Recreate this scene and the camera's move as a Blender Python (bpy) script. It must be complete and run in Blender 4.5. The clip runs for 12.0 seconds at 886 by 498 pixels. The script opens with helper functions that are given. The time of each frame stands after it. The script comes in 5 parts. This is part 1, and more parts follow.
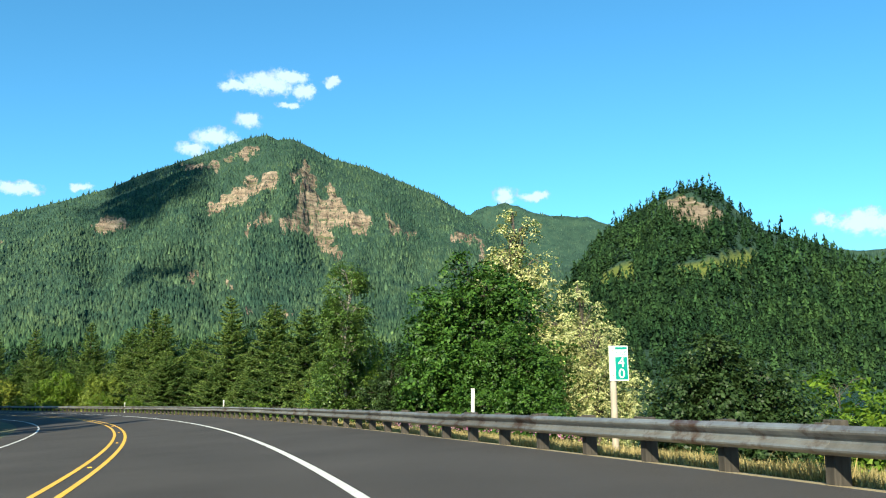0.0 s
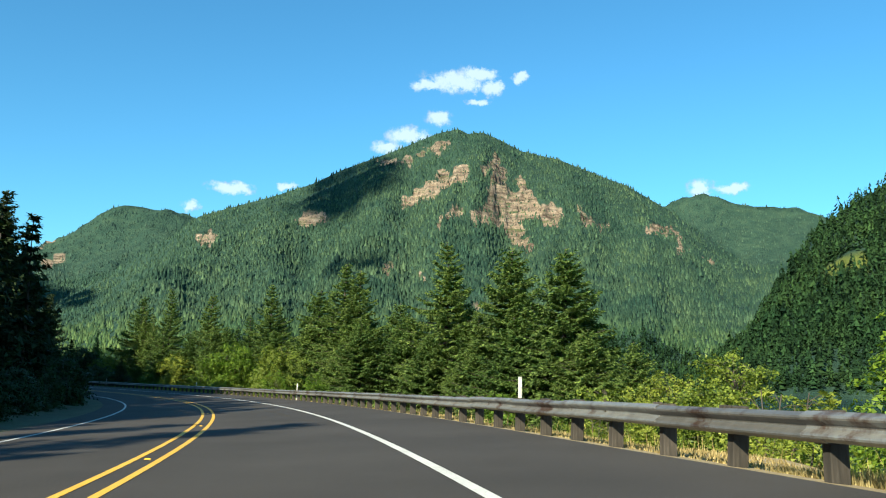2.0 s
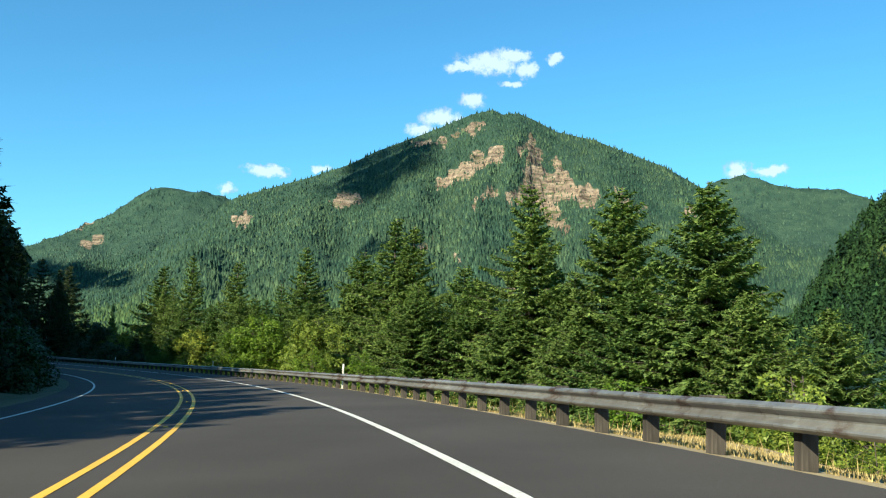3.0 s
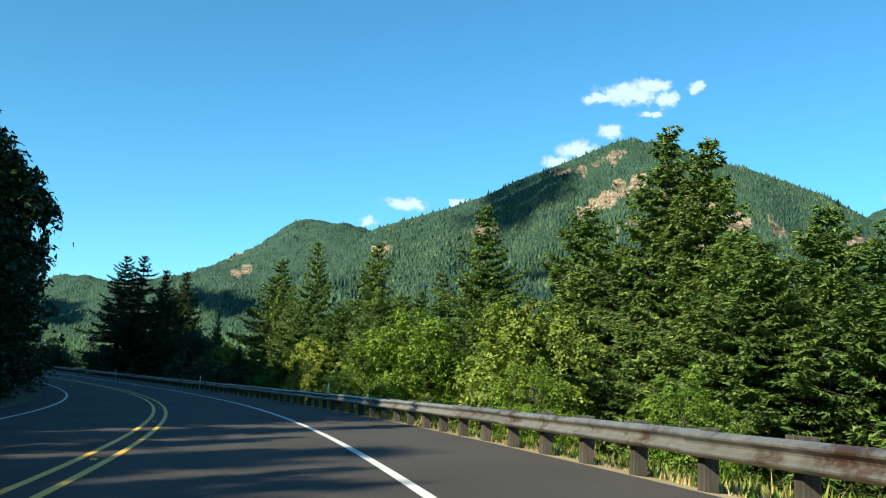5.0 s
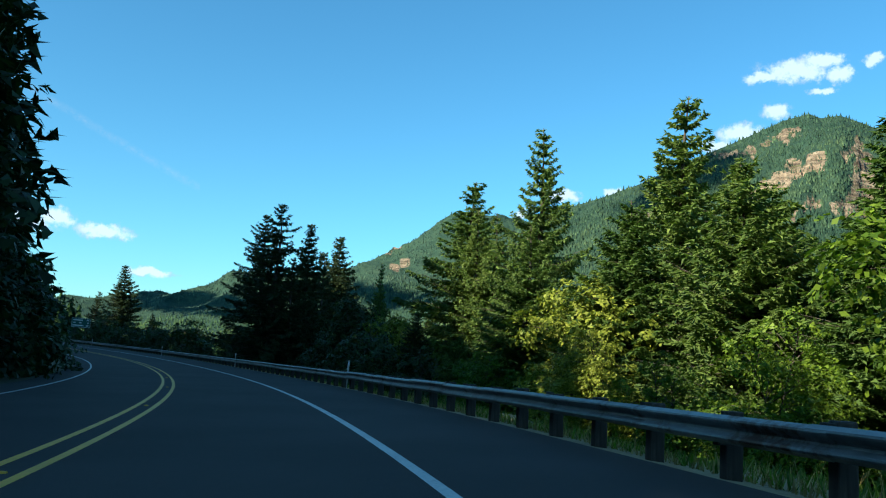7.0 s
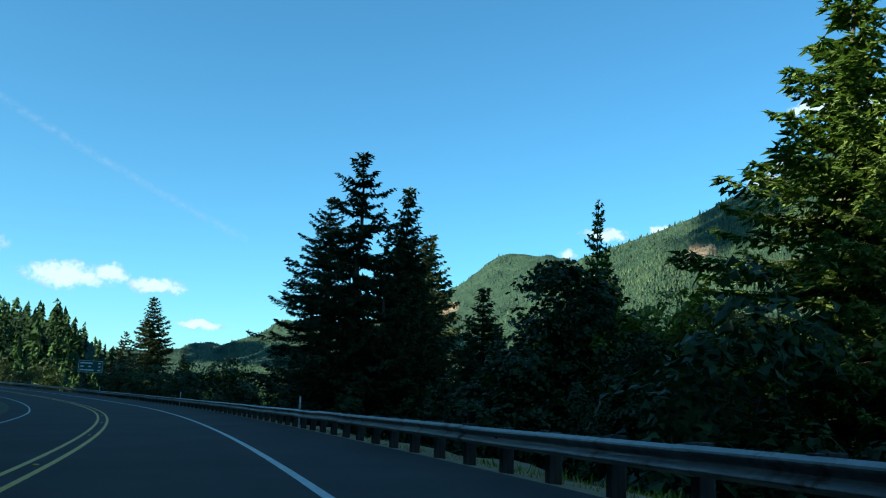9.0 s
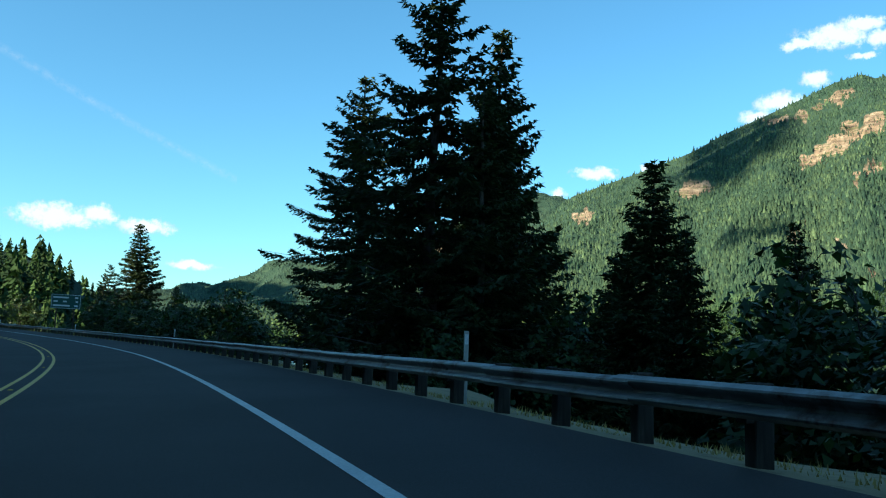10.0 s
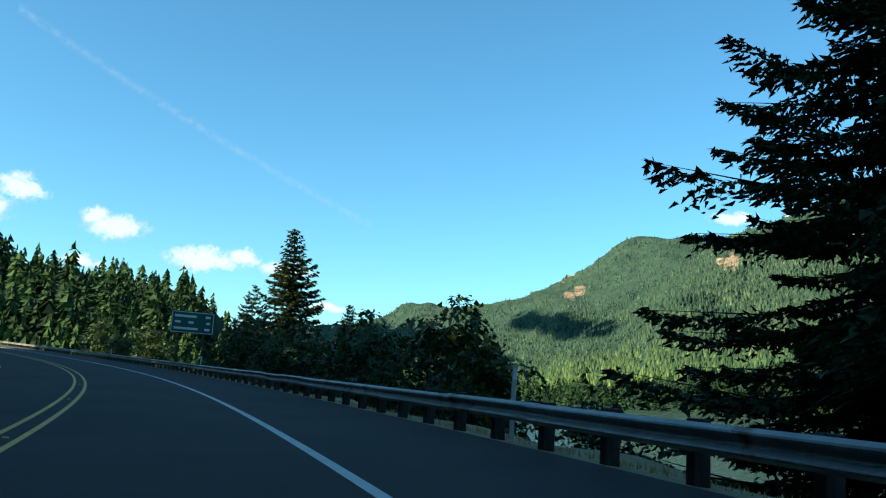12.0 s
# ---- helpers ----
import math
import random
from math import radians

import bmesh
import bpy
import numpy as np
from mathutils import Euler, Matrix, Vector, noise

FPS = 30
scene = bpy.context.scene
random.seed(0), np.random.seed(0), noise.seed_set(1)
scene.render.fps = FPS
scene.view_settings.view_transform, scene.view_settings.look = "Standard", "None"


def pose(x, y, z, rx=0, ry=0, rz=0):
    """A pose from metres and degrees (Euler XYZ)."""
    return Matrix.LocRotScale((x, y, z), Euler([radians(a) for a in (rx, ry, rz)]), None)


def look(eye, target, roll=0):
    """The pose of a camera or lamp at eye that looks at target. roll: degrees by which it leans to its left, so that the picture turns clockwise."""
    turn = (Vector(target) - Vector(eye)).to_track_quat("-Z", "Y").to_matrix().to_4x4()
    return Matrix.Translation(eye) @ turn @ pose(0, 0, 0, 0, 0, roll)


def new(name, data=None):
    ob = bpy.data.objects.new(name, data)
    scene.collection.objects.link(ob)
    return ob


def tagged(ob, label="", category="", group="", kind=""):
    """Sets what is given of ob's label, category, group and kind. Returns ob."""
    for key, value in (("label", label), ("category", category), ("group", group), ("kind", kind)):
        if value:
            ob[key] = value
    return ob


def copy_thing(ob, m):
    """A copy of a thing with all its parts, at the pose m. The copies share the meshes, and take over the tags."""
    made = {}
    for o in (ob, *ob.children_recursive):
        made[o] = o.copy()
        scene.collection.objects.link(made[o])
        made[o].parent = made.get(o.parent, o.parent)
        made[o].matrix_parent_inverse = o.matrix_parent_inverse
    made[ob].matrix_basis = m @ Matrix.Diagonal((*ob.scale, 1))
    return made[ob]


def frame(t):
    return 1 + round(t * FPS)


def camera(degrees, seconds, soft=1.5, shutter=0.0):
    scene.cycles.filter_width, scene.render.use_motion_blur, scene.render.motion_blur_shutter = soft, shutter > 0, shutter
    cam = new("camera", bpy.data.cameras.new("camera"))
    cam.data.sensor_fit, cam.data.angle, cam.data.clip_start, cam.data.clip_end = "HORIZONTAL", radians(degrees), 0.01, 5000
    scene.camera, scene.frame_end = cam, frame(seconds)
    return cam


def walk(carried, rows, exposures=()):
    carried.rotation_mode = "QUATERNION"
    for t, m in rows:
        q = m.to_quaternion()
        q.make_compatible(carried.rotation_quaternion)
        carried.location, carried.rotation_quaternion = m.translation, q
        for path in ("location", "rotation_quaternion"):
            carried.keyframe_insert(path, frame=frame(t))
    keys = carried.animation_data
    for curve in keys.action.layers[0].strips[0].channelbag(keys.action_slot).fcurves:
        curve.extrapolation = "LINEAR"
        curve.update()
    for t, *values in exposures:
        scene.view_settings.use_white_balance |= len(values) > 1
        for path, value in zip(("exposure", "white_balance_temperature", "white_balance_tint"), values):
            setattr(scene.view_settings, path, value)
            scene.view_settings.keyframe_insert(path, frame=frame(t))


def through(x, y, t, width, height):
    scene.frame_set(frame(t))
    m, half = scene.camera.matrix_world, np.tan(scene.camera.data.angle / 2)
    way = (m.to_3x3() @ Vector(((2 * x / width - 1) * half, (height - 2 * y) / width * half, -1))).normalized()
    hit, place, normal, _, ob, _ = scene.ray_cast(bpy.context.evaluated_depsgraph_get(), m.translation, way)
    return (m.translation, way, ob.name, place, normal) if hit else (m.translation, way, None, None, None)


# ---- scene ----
cam = camera(55.93, 12.0, soft=1.15, shutter=0.0)
PATH = [
    (0, (-0.066, -0.018, 0.115), (-4.934, 98.661, 15.564), -0.61),
    (0.5, (-3.346, 10.685, -0.283), (-13.580, 108.850, 15.809), -0.56),
    (1, (-7.058, 21.184, -0.592), (-23.020, 118.738, 14.522), 0.12),
    (1.5, (-11.155, 31.481, -0.874), (-31.568, 128.485, 12.299), 1.62),
    (2, (-15.729, 41.519, -1.144), (-42.726, 136.678, 13.553), 1.35),
    (2.5, (-20.471, 51.428, -1.298), (-51.862, 145.401, 12.256), 2.38),
    (3, (-25.668, 61.061, -1.563), (-56.529, 155.350, 10.976), 1.78),
    (3.5, (-30.697, 70.751, -1.835), (-65.029, 163.765, 11.193), 2.03),
    (4, (-36.288, 80.099, -2.073), (-74.226, 171.542, 12.027), 2.58),
    (4.5, (-42.220, 89.210, -2.300), (-83.958, 178.808, 12.871), 3.14),
    (5, (-48.443, 98.113, -2.522), (-94.245, 185.618, 13.136), 3.39),
    (5.5, (-55.119, 106.676, -2.755), (-104.477, 192.683, 10.155), 3.33),
    (6, (-62.192, 114.913, -2.924), (-116.855, 197.682, 9.771), 4.16),
    (6.5, (-69.721, 122.741, -3.057), (-127.838, 202.949, 10.691), 4.21),
    (7, (-77.579, 130.249, -3.212), (-138.927, 208.026, 10.471), 3.70),
    (7.5, (-85.771, 137.418, -3.342), (-149.210, 213.525, 10.198), 2.58),
    (8, (-94.287, 144.236, -3.453), (-158.856, 219.412, 9.944), 1.46),
    (8.5, (-102.973, 150.894, -3.529), (-167.858, 225.809, 9.803), 0.95),
    (9, (-112.148, 156.925, -3.598), (-177.379, 230.393, 15.043), 2.35),
    (9.5, (-121.469, 162.798, -3.625), (-185.599, 238.620, 8.138), 3.50),
    (10, (-130.988, 168.436, -3.650), (-195.874, 243.654, 7.838), 1.92),
    (10.5, (-140.727, 173.797, -3.657), (-209.665, 245.547, 6.316), 2.76),
    (11, (-150.546, 179.137, -3.693), (-223.006, 247.399, 5.789), 2.39),
    (11.5, (-160.577, 184.224, -3.628), (-233.952, 250.055, 13.178), 3.70),
    (12, (-170.849, 188.986, -3.559), (-246.360, 252.537, 12.542), 3.71),
]
walk(cam, [(t, look(eye, target, roll)) for t, eye, target, roll in PATH], [(0.0, 1.74, 4900, -10.0), (0.5, 1.60, 4900, -10.0), (3.0, 1.68, 4900, -10.0), (9.2, 1.76, 4950, -10.0), (10.4, 2.02, 5400, -7.0), (11.4, 2.03, 5450, -7.0), (12.0, 1.88, 5250, -8.0)])

# ---- sky, sun ----
SUN_AZ, SUN_EL = 166.0, 29.0          # degrees; azimuth counter-clockwise from +y
to_sun = Vector((-math.sin(radians(SUN_AZ)) * math.cos(radians(SUN_EL)),
                 math.cos(radians(SUN_AZ)) * math.cos(radians(SUN_EL)), math.sin(radians(SUN_EL))))
world = bpy.data.worlds.new("sky")
scene.world = world
world.use_nodes = True
wn = world.node_tree.nodes
sky = wn.new("ShaderNodeTexSky")
sky.sky_type, sky.sun_disc = "NISHITA", False
sky.sun_elevation, sky.sun_rotation = radians(SUN_EL), radians(360 - SUN_AZ)
sky.altitude, sky.air_density, sky.dust_density, sky.ozone_density = 60, 1.0, 0.5, 1.2
wn["Background"].inputs["Strength"].default_value = 0.05
wl = world.node_tree.links.new


def calc(op, *args):
    """A maths node of the sky; its output."""
    m = wn.new("ShaderNodeMath")
    m.operation = op
    for sock, a in zip(m.inputs, args):
        if isinstance(a, (int, float)):
            sock.default_value = a
        else:
            wl(a, sock)
    return m.outputs[0]


# clouds: azimuth, elevation, half width, half height in degrees
CLOUDS = [(15.2, 19.8, 2.3, 0.75), (13.6, 20.3, 1.4, 0.55), (17.2, 19.5, 1.5, 0.40), (12.6, 19.4, 0.9, 0.55), (10.6, 20.0, 0.75, 0.45), (13.5, 18.5, 0.8, 0.22),
          (16.3, 17.3, 0.9, 0.55), (18.6, 16.1, 1.6, 0.65), (20.0, 15.2, 1.2, 0.5),
          (-1.6, 12.5, 0.9, 0.65), (-3.6, 12.3, 1.3, 0.3), (30.4, 11.9, 1.7, 0.42), (33.0, 10.5, 0.7, 0.4), (26.8, 12.2, 0.9, 0.25), (-24.4, 9.3, 2.0, 0.8), (-22.2, 9.7, 0.8, 0.5),
          (71.6, 8.7, 2.1, 0.8), (72.8, 9.2, 1.0, 0.6), (66.0, 7.2, 2.8, 0.8), (63.4, 7.6, 1.3, 0.6), (77.5, 10.4, 1.5, 0.9), (60.6, 7.0, 1.9, 0.5), (73.4, 6.3, 1.4, 0.35), (79.5, 9.0, 2.0, 0.9), (57.5, 4.6, 1.8, 0.3)]
geo_w = wn.new("ShaderNodeTexCoord")
sep = wn.new("ShaderNodeSeparateXYZ")
wl(geo_w.outputs["Generated"], sep.inputs[0])
az_w = calc("MULTIPLY", calc("ARCTAN2", calc("MULTIPLY", sep.outputs[0], -1.0), sep.outputs[1]), 57.2958)
el_w = calc("MULTIPLY", calc("ARCSINE", sep.outputs[2]), 57.2958)
pos_w = wn.new("ShaderNodeCombineXYZ")
wl(az_w, pos_w.inputs[0])
wl(el_w, pos_w.inputs[1])
warp = wn.new("ShaderNodeTexNoise")
warp.inputs["Scale"].default_value, warp.inputs["Detail"].default_value, warp.inputs["Roughness"].default_value = 0.85, 5, 0.62
wl(pos_w.outputs[0], warp.inputs["Vector"])
bent = wn.new("ShaderNodeVectorMath")
bent.operation = "MULTIPLY_ADD"
wl(warp.outputs["Color"], bent.inputs[0])
bent.inputs[1].default_value = (1.9, 1.2, 0)
off_w = wn.new("ShaderNodeVectorMath")
off_w.operation = "SUBTRACT"
wl(pos_w.outputs[0], off_w.inputs[0])
off_w.inputs[1].default_value = (0.95, 0.6, 0)
wl(off_w.outputs[0], bent.inputs[2])
puff = 0.0
for a, e, wa, we in CLOUDS:
    wa, we = wa * 1.25, we * 1.35
    v1, v2 = wn.new("ShaderNodeVectorMath"), wn.new("ShaderNodeVectorMath")
    v1.operation, v2.operation = "MULTIPLY_ADD", "LENGTH"
    wl(bent.outputs[0], v1.inputs[0])
    v1.inputs[1].default_value, v1.inputs[2].default_value = (1 / wa, 1 / we, 0), (-a / wa, -e / we, 0)
    wl(v1.outputs[0], v2.inputs[0])
    puff = calc("MAXIMUM", puff, calc("SUBTRACT", 1.0, v2.outputs["Value"]))
fluff = wn.new("ShaderNodeTexNoise")
fluff.inputs["Scale"].default_value, fluff.inputs["Detail"].default_value, fluff.inputs["Roughness"].default_value = 1.9, 9, 0.66
wl(pos_w.outputs[0], fluff.inputs["Vector"])
cover = calc("ADD", calc("MULTIPLY", puff, 1.15), calc("MULTIPLY", calc("SUBTRACT", fluff.outputs["Fac"], 0.5), 1.9))
soft_edge = wn.new("ShaderNodeMapRange")
soft_edge.inputs["From Min"].default_value, soft_edge.inputs["From Max"].default_value = 0.02, 0.80
soft_edge.interpolation_type = "SMOOTHSTEP"
wl(cover, soft_edge.inputs["Value"])
inside = calc("MULTIPLY", soft_edge.outputs[0], calc("MINIMUM", calc("MULTIPLY", calc("MAXIMUM", puff, 0.0), 5.0), 1.0))
off_line = calc("ABSOLUTE", calc("SUBTRACT", el_w, calc("MULTIPLY_ADD", az_w, 0.435, 10.8 - 0.435 * 55.7)))
trail = calc("MULTIPLY", calc("MAXIMUM", calc("SUBTRACT", 1.0, calc("MULTIPLY", off_line, 2.6)), 0.0), calc("GREATER_THAN", az_w, 55.0))
trail = calc("MULTIPLY", trail, calc("MULTIPLY", calc("LESS_THAN", az_w, 79.0), calc("MAXIMUM", calc("MULTIPLY", calc("SUBTRACT", fluff.outputs["Fac"], 0.36), 1.0), 0.0)))
inside = calc("MAXIMUM", inside, trail)
cloud_mix = wn.new("ShaderNodeMix")
cloud_mix.data_type = "RGBA"
wl(calc("MULTIPLY", inside, 0.9), cloud_mix.inputs[0])
clear = wn.new("ShaderNodeMix")
clear.data_type, clear.blend_type = "RGBA", "MULTIPLY"
clear.inputs[0].default_value, clear.inputs[7].default_value = 1.0, (0.78, 1.02, 1.04, 1)
wl(sky.outputs[0], clear.inputs[6])
wl(clear.outputs[2], cloud_mix.inputs[6])
belly = wn.new("ShaderNodeMix")
belly.data_type = "RGBA"
belly.inputs[6].default_value, belly.inputs[7].default_value = (4.0, 4.05, 4.5, 1), (6.8, 6.25, 6.0, 1)
thick = wn.new("ShaderNodeMapRange")
thick.inputs["From Min"].default_value, thick.inputs["From Max"].default_value = 0.40, 0.60
wl(calc("ADD", calc("MULTIPLY", warp.outputs["Fac"], 0.7), calc("MULTIPLY", puff, 0.5)), thick.inputs["Value"])
wl(thick.outputs[0], belly.inputs[0])
wl(belly.outputs[2], cloud_mix.inputs[7])
wl(cloud_mix.outputs[2], wn["Background"].inputs["Color"])
sun = new("sun", bpy.data.lights.new("sun", "SUN"))
sun.data.energy, sun.data.angle, sun.data.color = 5.0, radians(0.55), (1.0, 0.71, 0.43)
sun.matrix_world = look(to_sun * 100, (0, 0, 0))


# ---- materials ----
def material(name):
    m = bpy.data.materials.new(name)
    m.use_nodes = True
    n = m.node_tree.nodes
    return m, n, m.node_tree.links.new, n["Principled BSDF"]


def ramp(n, stops):
    r = n.new("ShaderNodeValToRGB")
    while len(r.color_ramp.elements) < len(stops):
        r.color_ramp.elements.new(0.5)
    for e, (p, c) in zip(r.color_ramp.elements, stops):
        e.position, e.color = p, (*c, 1) if len(c) == 3 else c
    return r


def noise_node(n, link, scale, detail=4, rough=0.6, coords="Object", stretch=None):
    t = n.new("ShaderNodeTexNoise")
    t.inputs["Scale"].default_value, t.inputs["Detail"].default_value, t.inputs["Roughness"].default_value = scale, detail, rough
    c = n.new("ShaderNodeTexCoord")
    if stretch:
        mp = n.new("ShaderNodeMapping")
        mp.inputs["Scale"].default_value = stretch
        link(c.outputs[coords], mp.inputs["Vector"])
        link(mp.outputs[0], t.inputs["Vector"])
    else:
        link(c.outputs[coords], t.inputs["Vector"])
    return t


def mixed(n, link, fac, a, b, kind="MIX"):
    m = n.new("ShaderNodeMix")
    m.data_type, m.blend_type = "RGBA", kind
    for sock, val in ((m.inputs[0], fac), (m.inputs[6], a), (m.inputs[7], b)):
        if isinstance(val, (int, float)):
            sock.default_value = val
        elif isinstance(val, tuple):
            sock.default_value = (*val, 1)
        else:
            link(val, sock)
    return m.outputs[2]


def bump(n, link, height, strength, distance, bsdf):
    b = n.new("ShaderNodeBump")
    b.inputs["Strength"].default_value, b.inputs["Distance"].default_value = strength, distance
    link(height, b.inputs["Height"])
    link(b.outputs[0], bsdf.inputs["Normal"])


def grained(name, stops, scale, rough=0.8, coarse=None, amount=0.5, bumps=(0.3, 0.01), metal=0.0, stretch=None, per_object=0.0):
    """Surface with fine grain through a colour ramp, a coarse second scale, and relief."""
    m, n, link, p = material(name)
    t = noise_node(n, link, scale, 6, 0.65, stretch=stretch)
    r = ramp(n, stops)
    link(t.outputs["Fac"], r.inputs[0])
    col = r.outputs[0]
    if coarse:
        t2 = noise_node(n, link, coarse, 3, 0.55)
        r2 = ramp(n, [(0.3, (0.55, 0.55, 0.55)), (0.7, (1.25, 1.25, 1.25))])
        link(t2.outputs["Fac"], r2.inputs[0])
        col = mixed(n, link, amount, col, r2.outputs[0], "MULTIPLY")
    if per_object:
        info = n.new("ShaderNodeObjectInfo")
        r3 = ramp(n, [(0, (1 - per_object,) * 3), (1, (1 + per_object,) * 3)])
        link(info.outputs["Random"], r3.inputs[0])
        col = mixed(n, link, 1.0, col, r3.outputs[0], "MULTIPLY")
    link(col, p.inputs["Base Color"])
    p.inputs["Roughness"].default_value, p.inputs["Metallic"].default_value = rough, metal
    if bumps:
        bump(n, link, t.outputs["Fac"], bumps[0], bumps[1], p)
    return m


def foliage(name, dark, light, through=0.35, rough=0.6, tint=0.25, patches=False):
    """Leaf or needle surface: every island its own shade, every plant its own tint, some light passing through."""
    m, n, link, p = material(name)
    g = n.new("ShaderNodeNewGeometry")
    r = ramp(n, [(0.0, dark), (0.75, light), (1.0, tuple(min(1, c * 1.35) for c in light))])
    link(g.outputs["Random Per Island"], r.inputs[0])
    info = n.new("ShaderNodeObjectInfo")
    r2 = ramp(n, [(0, (1 - tint, 1 - tint * 0.8, 1 - tint)), (1, (1 + tint, 1 + tint * 0.6, 1 + tint * 0.3))])
    link(info.outputs["Random"], r2.inputs[0])
    col = mixed(n, link, 1.0, r.outputs[0], r2.outputs[0], "MULTIPLY")
    if patches:
        for scale, lo, hi in ((0.0045, (0.72, 0.80, 0.86), (1.28, 1.18, 1.05)), (0.022, (0.70, 0.76, 0.82), (1.34, 1.25, 1.10)), (0.25, (0.72, 0.76, 0.80), (1.30, 1.24, 1.15))):
            t = noise_node(n, link, scale, 4, 0.6)
            r3 = ramp(n, [(0.36, lo), (0.64, hi)])
            link(t.outputs["Fac"], r3.inputs[0])
            col = mixed(n, link, 1.0, col, r3.outputs[0], "MULTIPLY")
    if patches == "shore":
        co = n.new("ShaderNodeTexCoord")
        height = n.new("ShaderNodeSeparateXYZ")
        link(co.outputs["Object"], height.inputs[0])
        low = n.new("ShaderNodeMapRange")
        low.inputs["From Min"].default_value, low.inputs["From Max"].default_value = 10.0, 150.0
        link(height.outputs[2], low.inputs["Value"])
        shore = ramp(n, [(0.0, (1.75, 1.60, 0.85)), (1.0, (1.0, 1.0, 1.0))])
        link(low.outputs[0], shore.inputs[0])
        col = mixed(n, link, 1.0, col, shore.outputs[0], "MULTIPLY")
    link(col, p.inputs["Base Color"])
    p.inputs["Roughness"].default_value = rough
    p.inputs["Specular IOR Level"].default_value = 0.08 if patches else 0.22
    tr = n.new("ShaderNodeBsdfTranslucent")
    link(mixed(n, link, 1.0, col, (1.0, 1.15, 0.5), "MULTIPLY"), tr.inputs["Color"])
    mx = n.new("ShaderNodeMixShader")
    mx.inputs[0].default_value = through
    link(p.outputs[0], mx.inputs[1])
    link(tr.outputs[0], mx.inputs[2])
    link(mx.outputs[0], n["Material Output"].inputs["Surface"])
    return m


ASPHALT = grained("asphalt", [(0.3, (0.036, 0.033, 0.031)), (0.55, (0.056, 0.051, 0.049)), (0.75, (0.088, 0.081, 0.077))], 60, 0.82, 0.25, 0.45, (0.5, 0.01))
ASPHALT.node_tree.nodes["Principled BSDF"].inputs["Specular IOR Level"].default_value = 0.12
WHITE_LINE = grained("white_line_paint", [(0.25, (0.20, 0.19, 0.18)), (0.40, (0.50, 0.49, 0.47)), (0.7, (0.64, 0.63, 0.60))], 25, 0.6, 1.5, 0.3, (0.3, 0.004))
YELLOW_LINE = grained("yellow_line_paint", [(0.25, (0.26, 0.15, 0.015)), (0.40, (0.58, 0.34, 0.015)), (0.7, (0.68, 0.41, 0.02))], 25, 0.6, 1.5, 0.3, (0.3, 0.004))
DRY_VERGE = grained("dry_verge", [(0.3, (0.17, 0.130, 0.066)), (0.5, (0.29, 0.228, 0.12)), (0.7, (0.23, 0.187, 0.088))], 3.0, 0.95, 0.4, 0.4, (0.6, 0.06))
EARTH = grained("earth_slope", [(0.3, (0.043, 0.054, 0.022)), (0.5, (0.079, 0.079, 0.036)), (0.7, (0.043, 0.072, 0.022))], 1.2, 0.95, 0.15, 0.5, (0.6, 0.1))
BARK = grained("bark", [(0.3, (0.030, 0.024, 0.019)), (0.6, (0.075, 0.060, 0.048)), (0.75, (0.12, 0.10, 0.085))], 9, 0.9, 1.2, 0.4, (0.8, 0.03), stretch=(1, 1, 0.2))
PALE_BARK = grained("pale_bark", [(0.3, (0.144, 0.122, 0.101)), (0.6, (0.259, 0.230, 0.194)), (0.75, (0.324, 0.302, 0.266))], 9, 0.9, 1.2, 0.4, (0.6, 0.02), stretch=(1, 1, 0.25))
DEAD_BARK = grained("dead_twig_bark", [(0.3, (0.070, 0.052, 0.040)), (0.6, (0.125, 0.098, 0.078)), (0.75, (0.19, 0.16, 0.13))], 9, 0.9, 1.2, 0.4, (0.6, 0.01))
# posts tinted darker than their wood, the beam's shade put into the colour
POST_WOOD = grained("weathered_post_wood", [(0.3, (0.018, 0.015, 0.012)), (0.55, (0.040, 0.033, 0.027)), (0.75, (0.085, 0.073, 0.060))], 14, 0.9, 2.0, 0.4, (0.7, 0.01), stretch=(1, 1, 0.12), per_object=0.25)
PALE_POST = grained("pale_sign_post_wood", [(0.3, (0.22, 0.185, 0.145)), (0.55, (0.33, 0.285, 0.23)), (0.75, (0.42, 0.375, 0.31))], 10, 0.85, 1.5, 0.35, (0.5, 0.006), stretch=(1, 1, 0.15))
RUST = grained("rusty_iron", [(0.3, (0.07, 0.030, 0.016)), (0.7, (0.17, 0.075, 0.036))], 30, 0.85, None, 0, (0.4, 0.002))
MARKER_WHITE = grained("marker_white_plastic", [(0.3, (0.36, 0.35, 0.32)), (0.6, (0.48, 0.47, 0.43))], 6, 0.5, 1.0, 0.3, (0.1, 0.002))
REFLECTOR = grained("grey_reflector_sheet", [(0.3, (0.55, 0.56, 0.57)), (0.6, (0.72, 0.73, 0.75))], 40, 0.3, None, 0, (0.1, 0.001))
SIGN_GREEN = grained("green_sign_sheet", [(0.3, (0.0, 0.135, 0.110)), (0.7, (0.004, 0.185, 0.150))], 5, 0.4, 0.8, 0.25, None)
# darker copy of the sign green, the far sign's shade put into the colour
GUIDE_GREEN = grained("dark_green_sign_sheet", [(0.3, (0.0, 0.040, 0.030)), (0.7, (0.003, 0.058, 0.044))], 5, 0.4, 0.8, 0.25, None)
SIGN_WHITE = grained("white_sign_sheet", [(0.3, (0.52, 0.53, 0.53)), (0.7, (0.62, 0.63, 0.62))], 5, 0.4, 0.8, 0.2, None)
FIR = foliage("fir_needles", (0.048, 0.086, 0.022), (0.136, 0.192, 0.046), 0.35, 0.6)
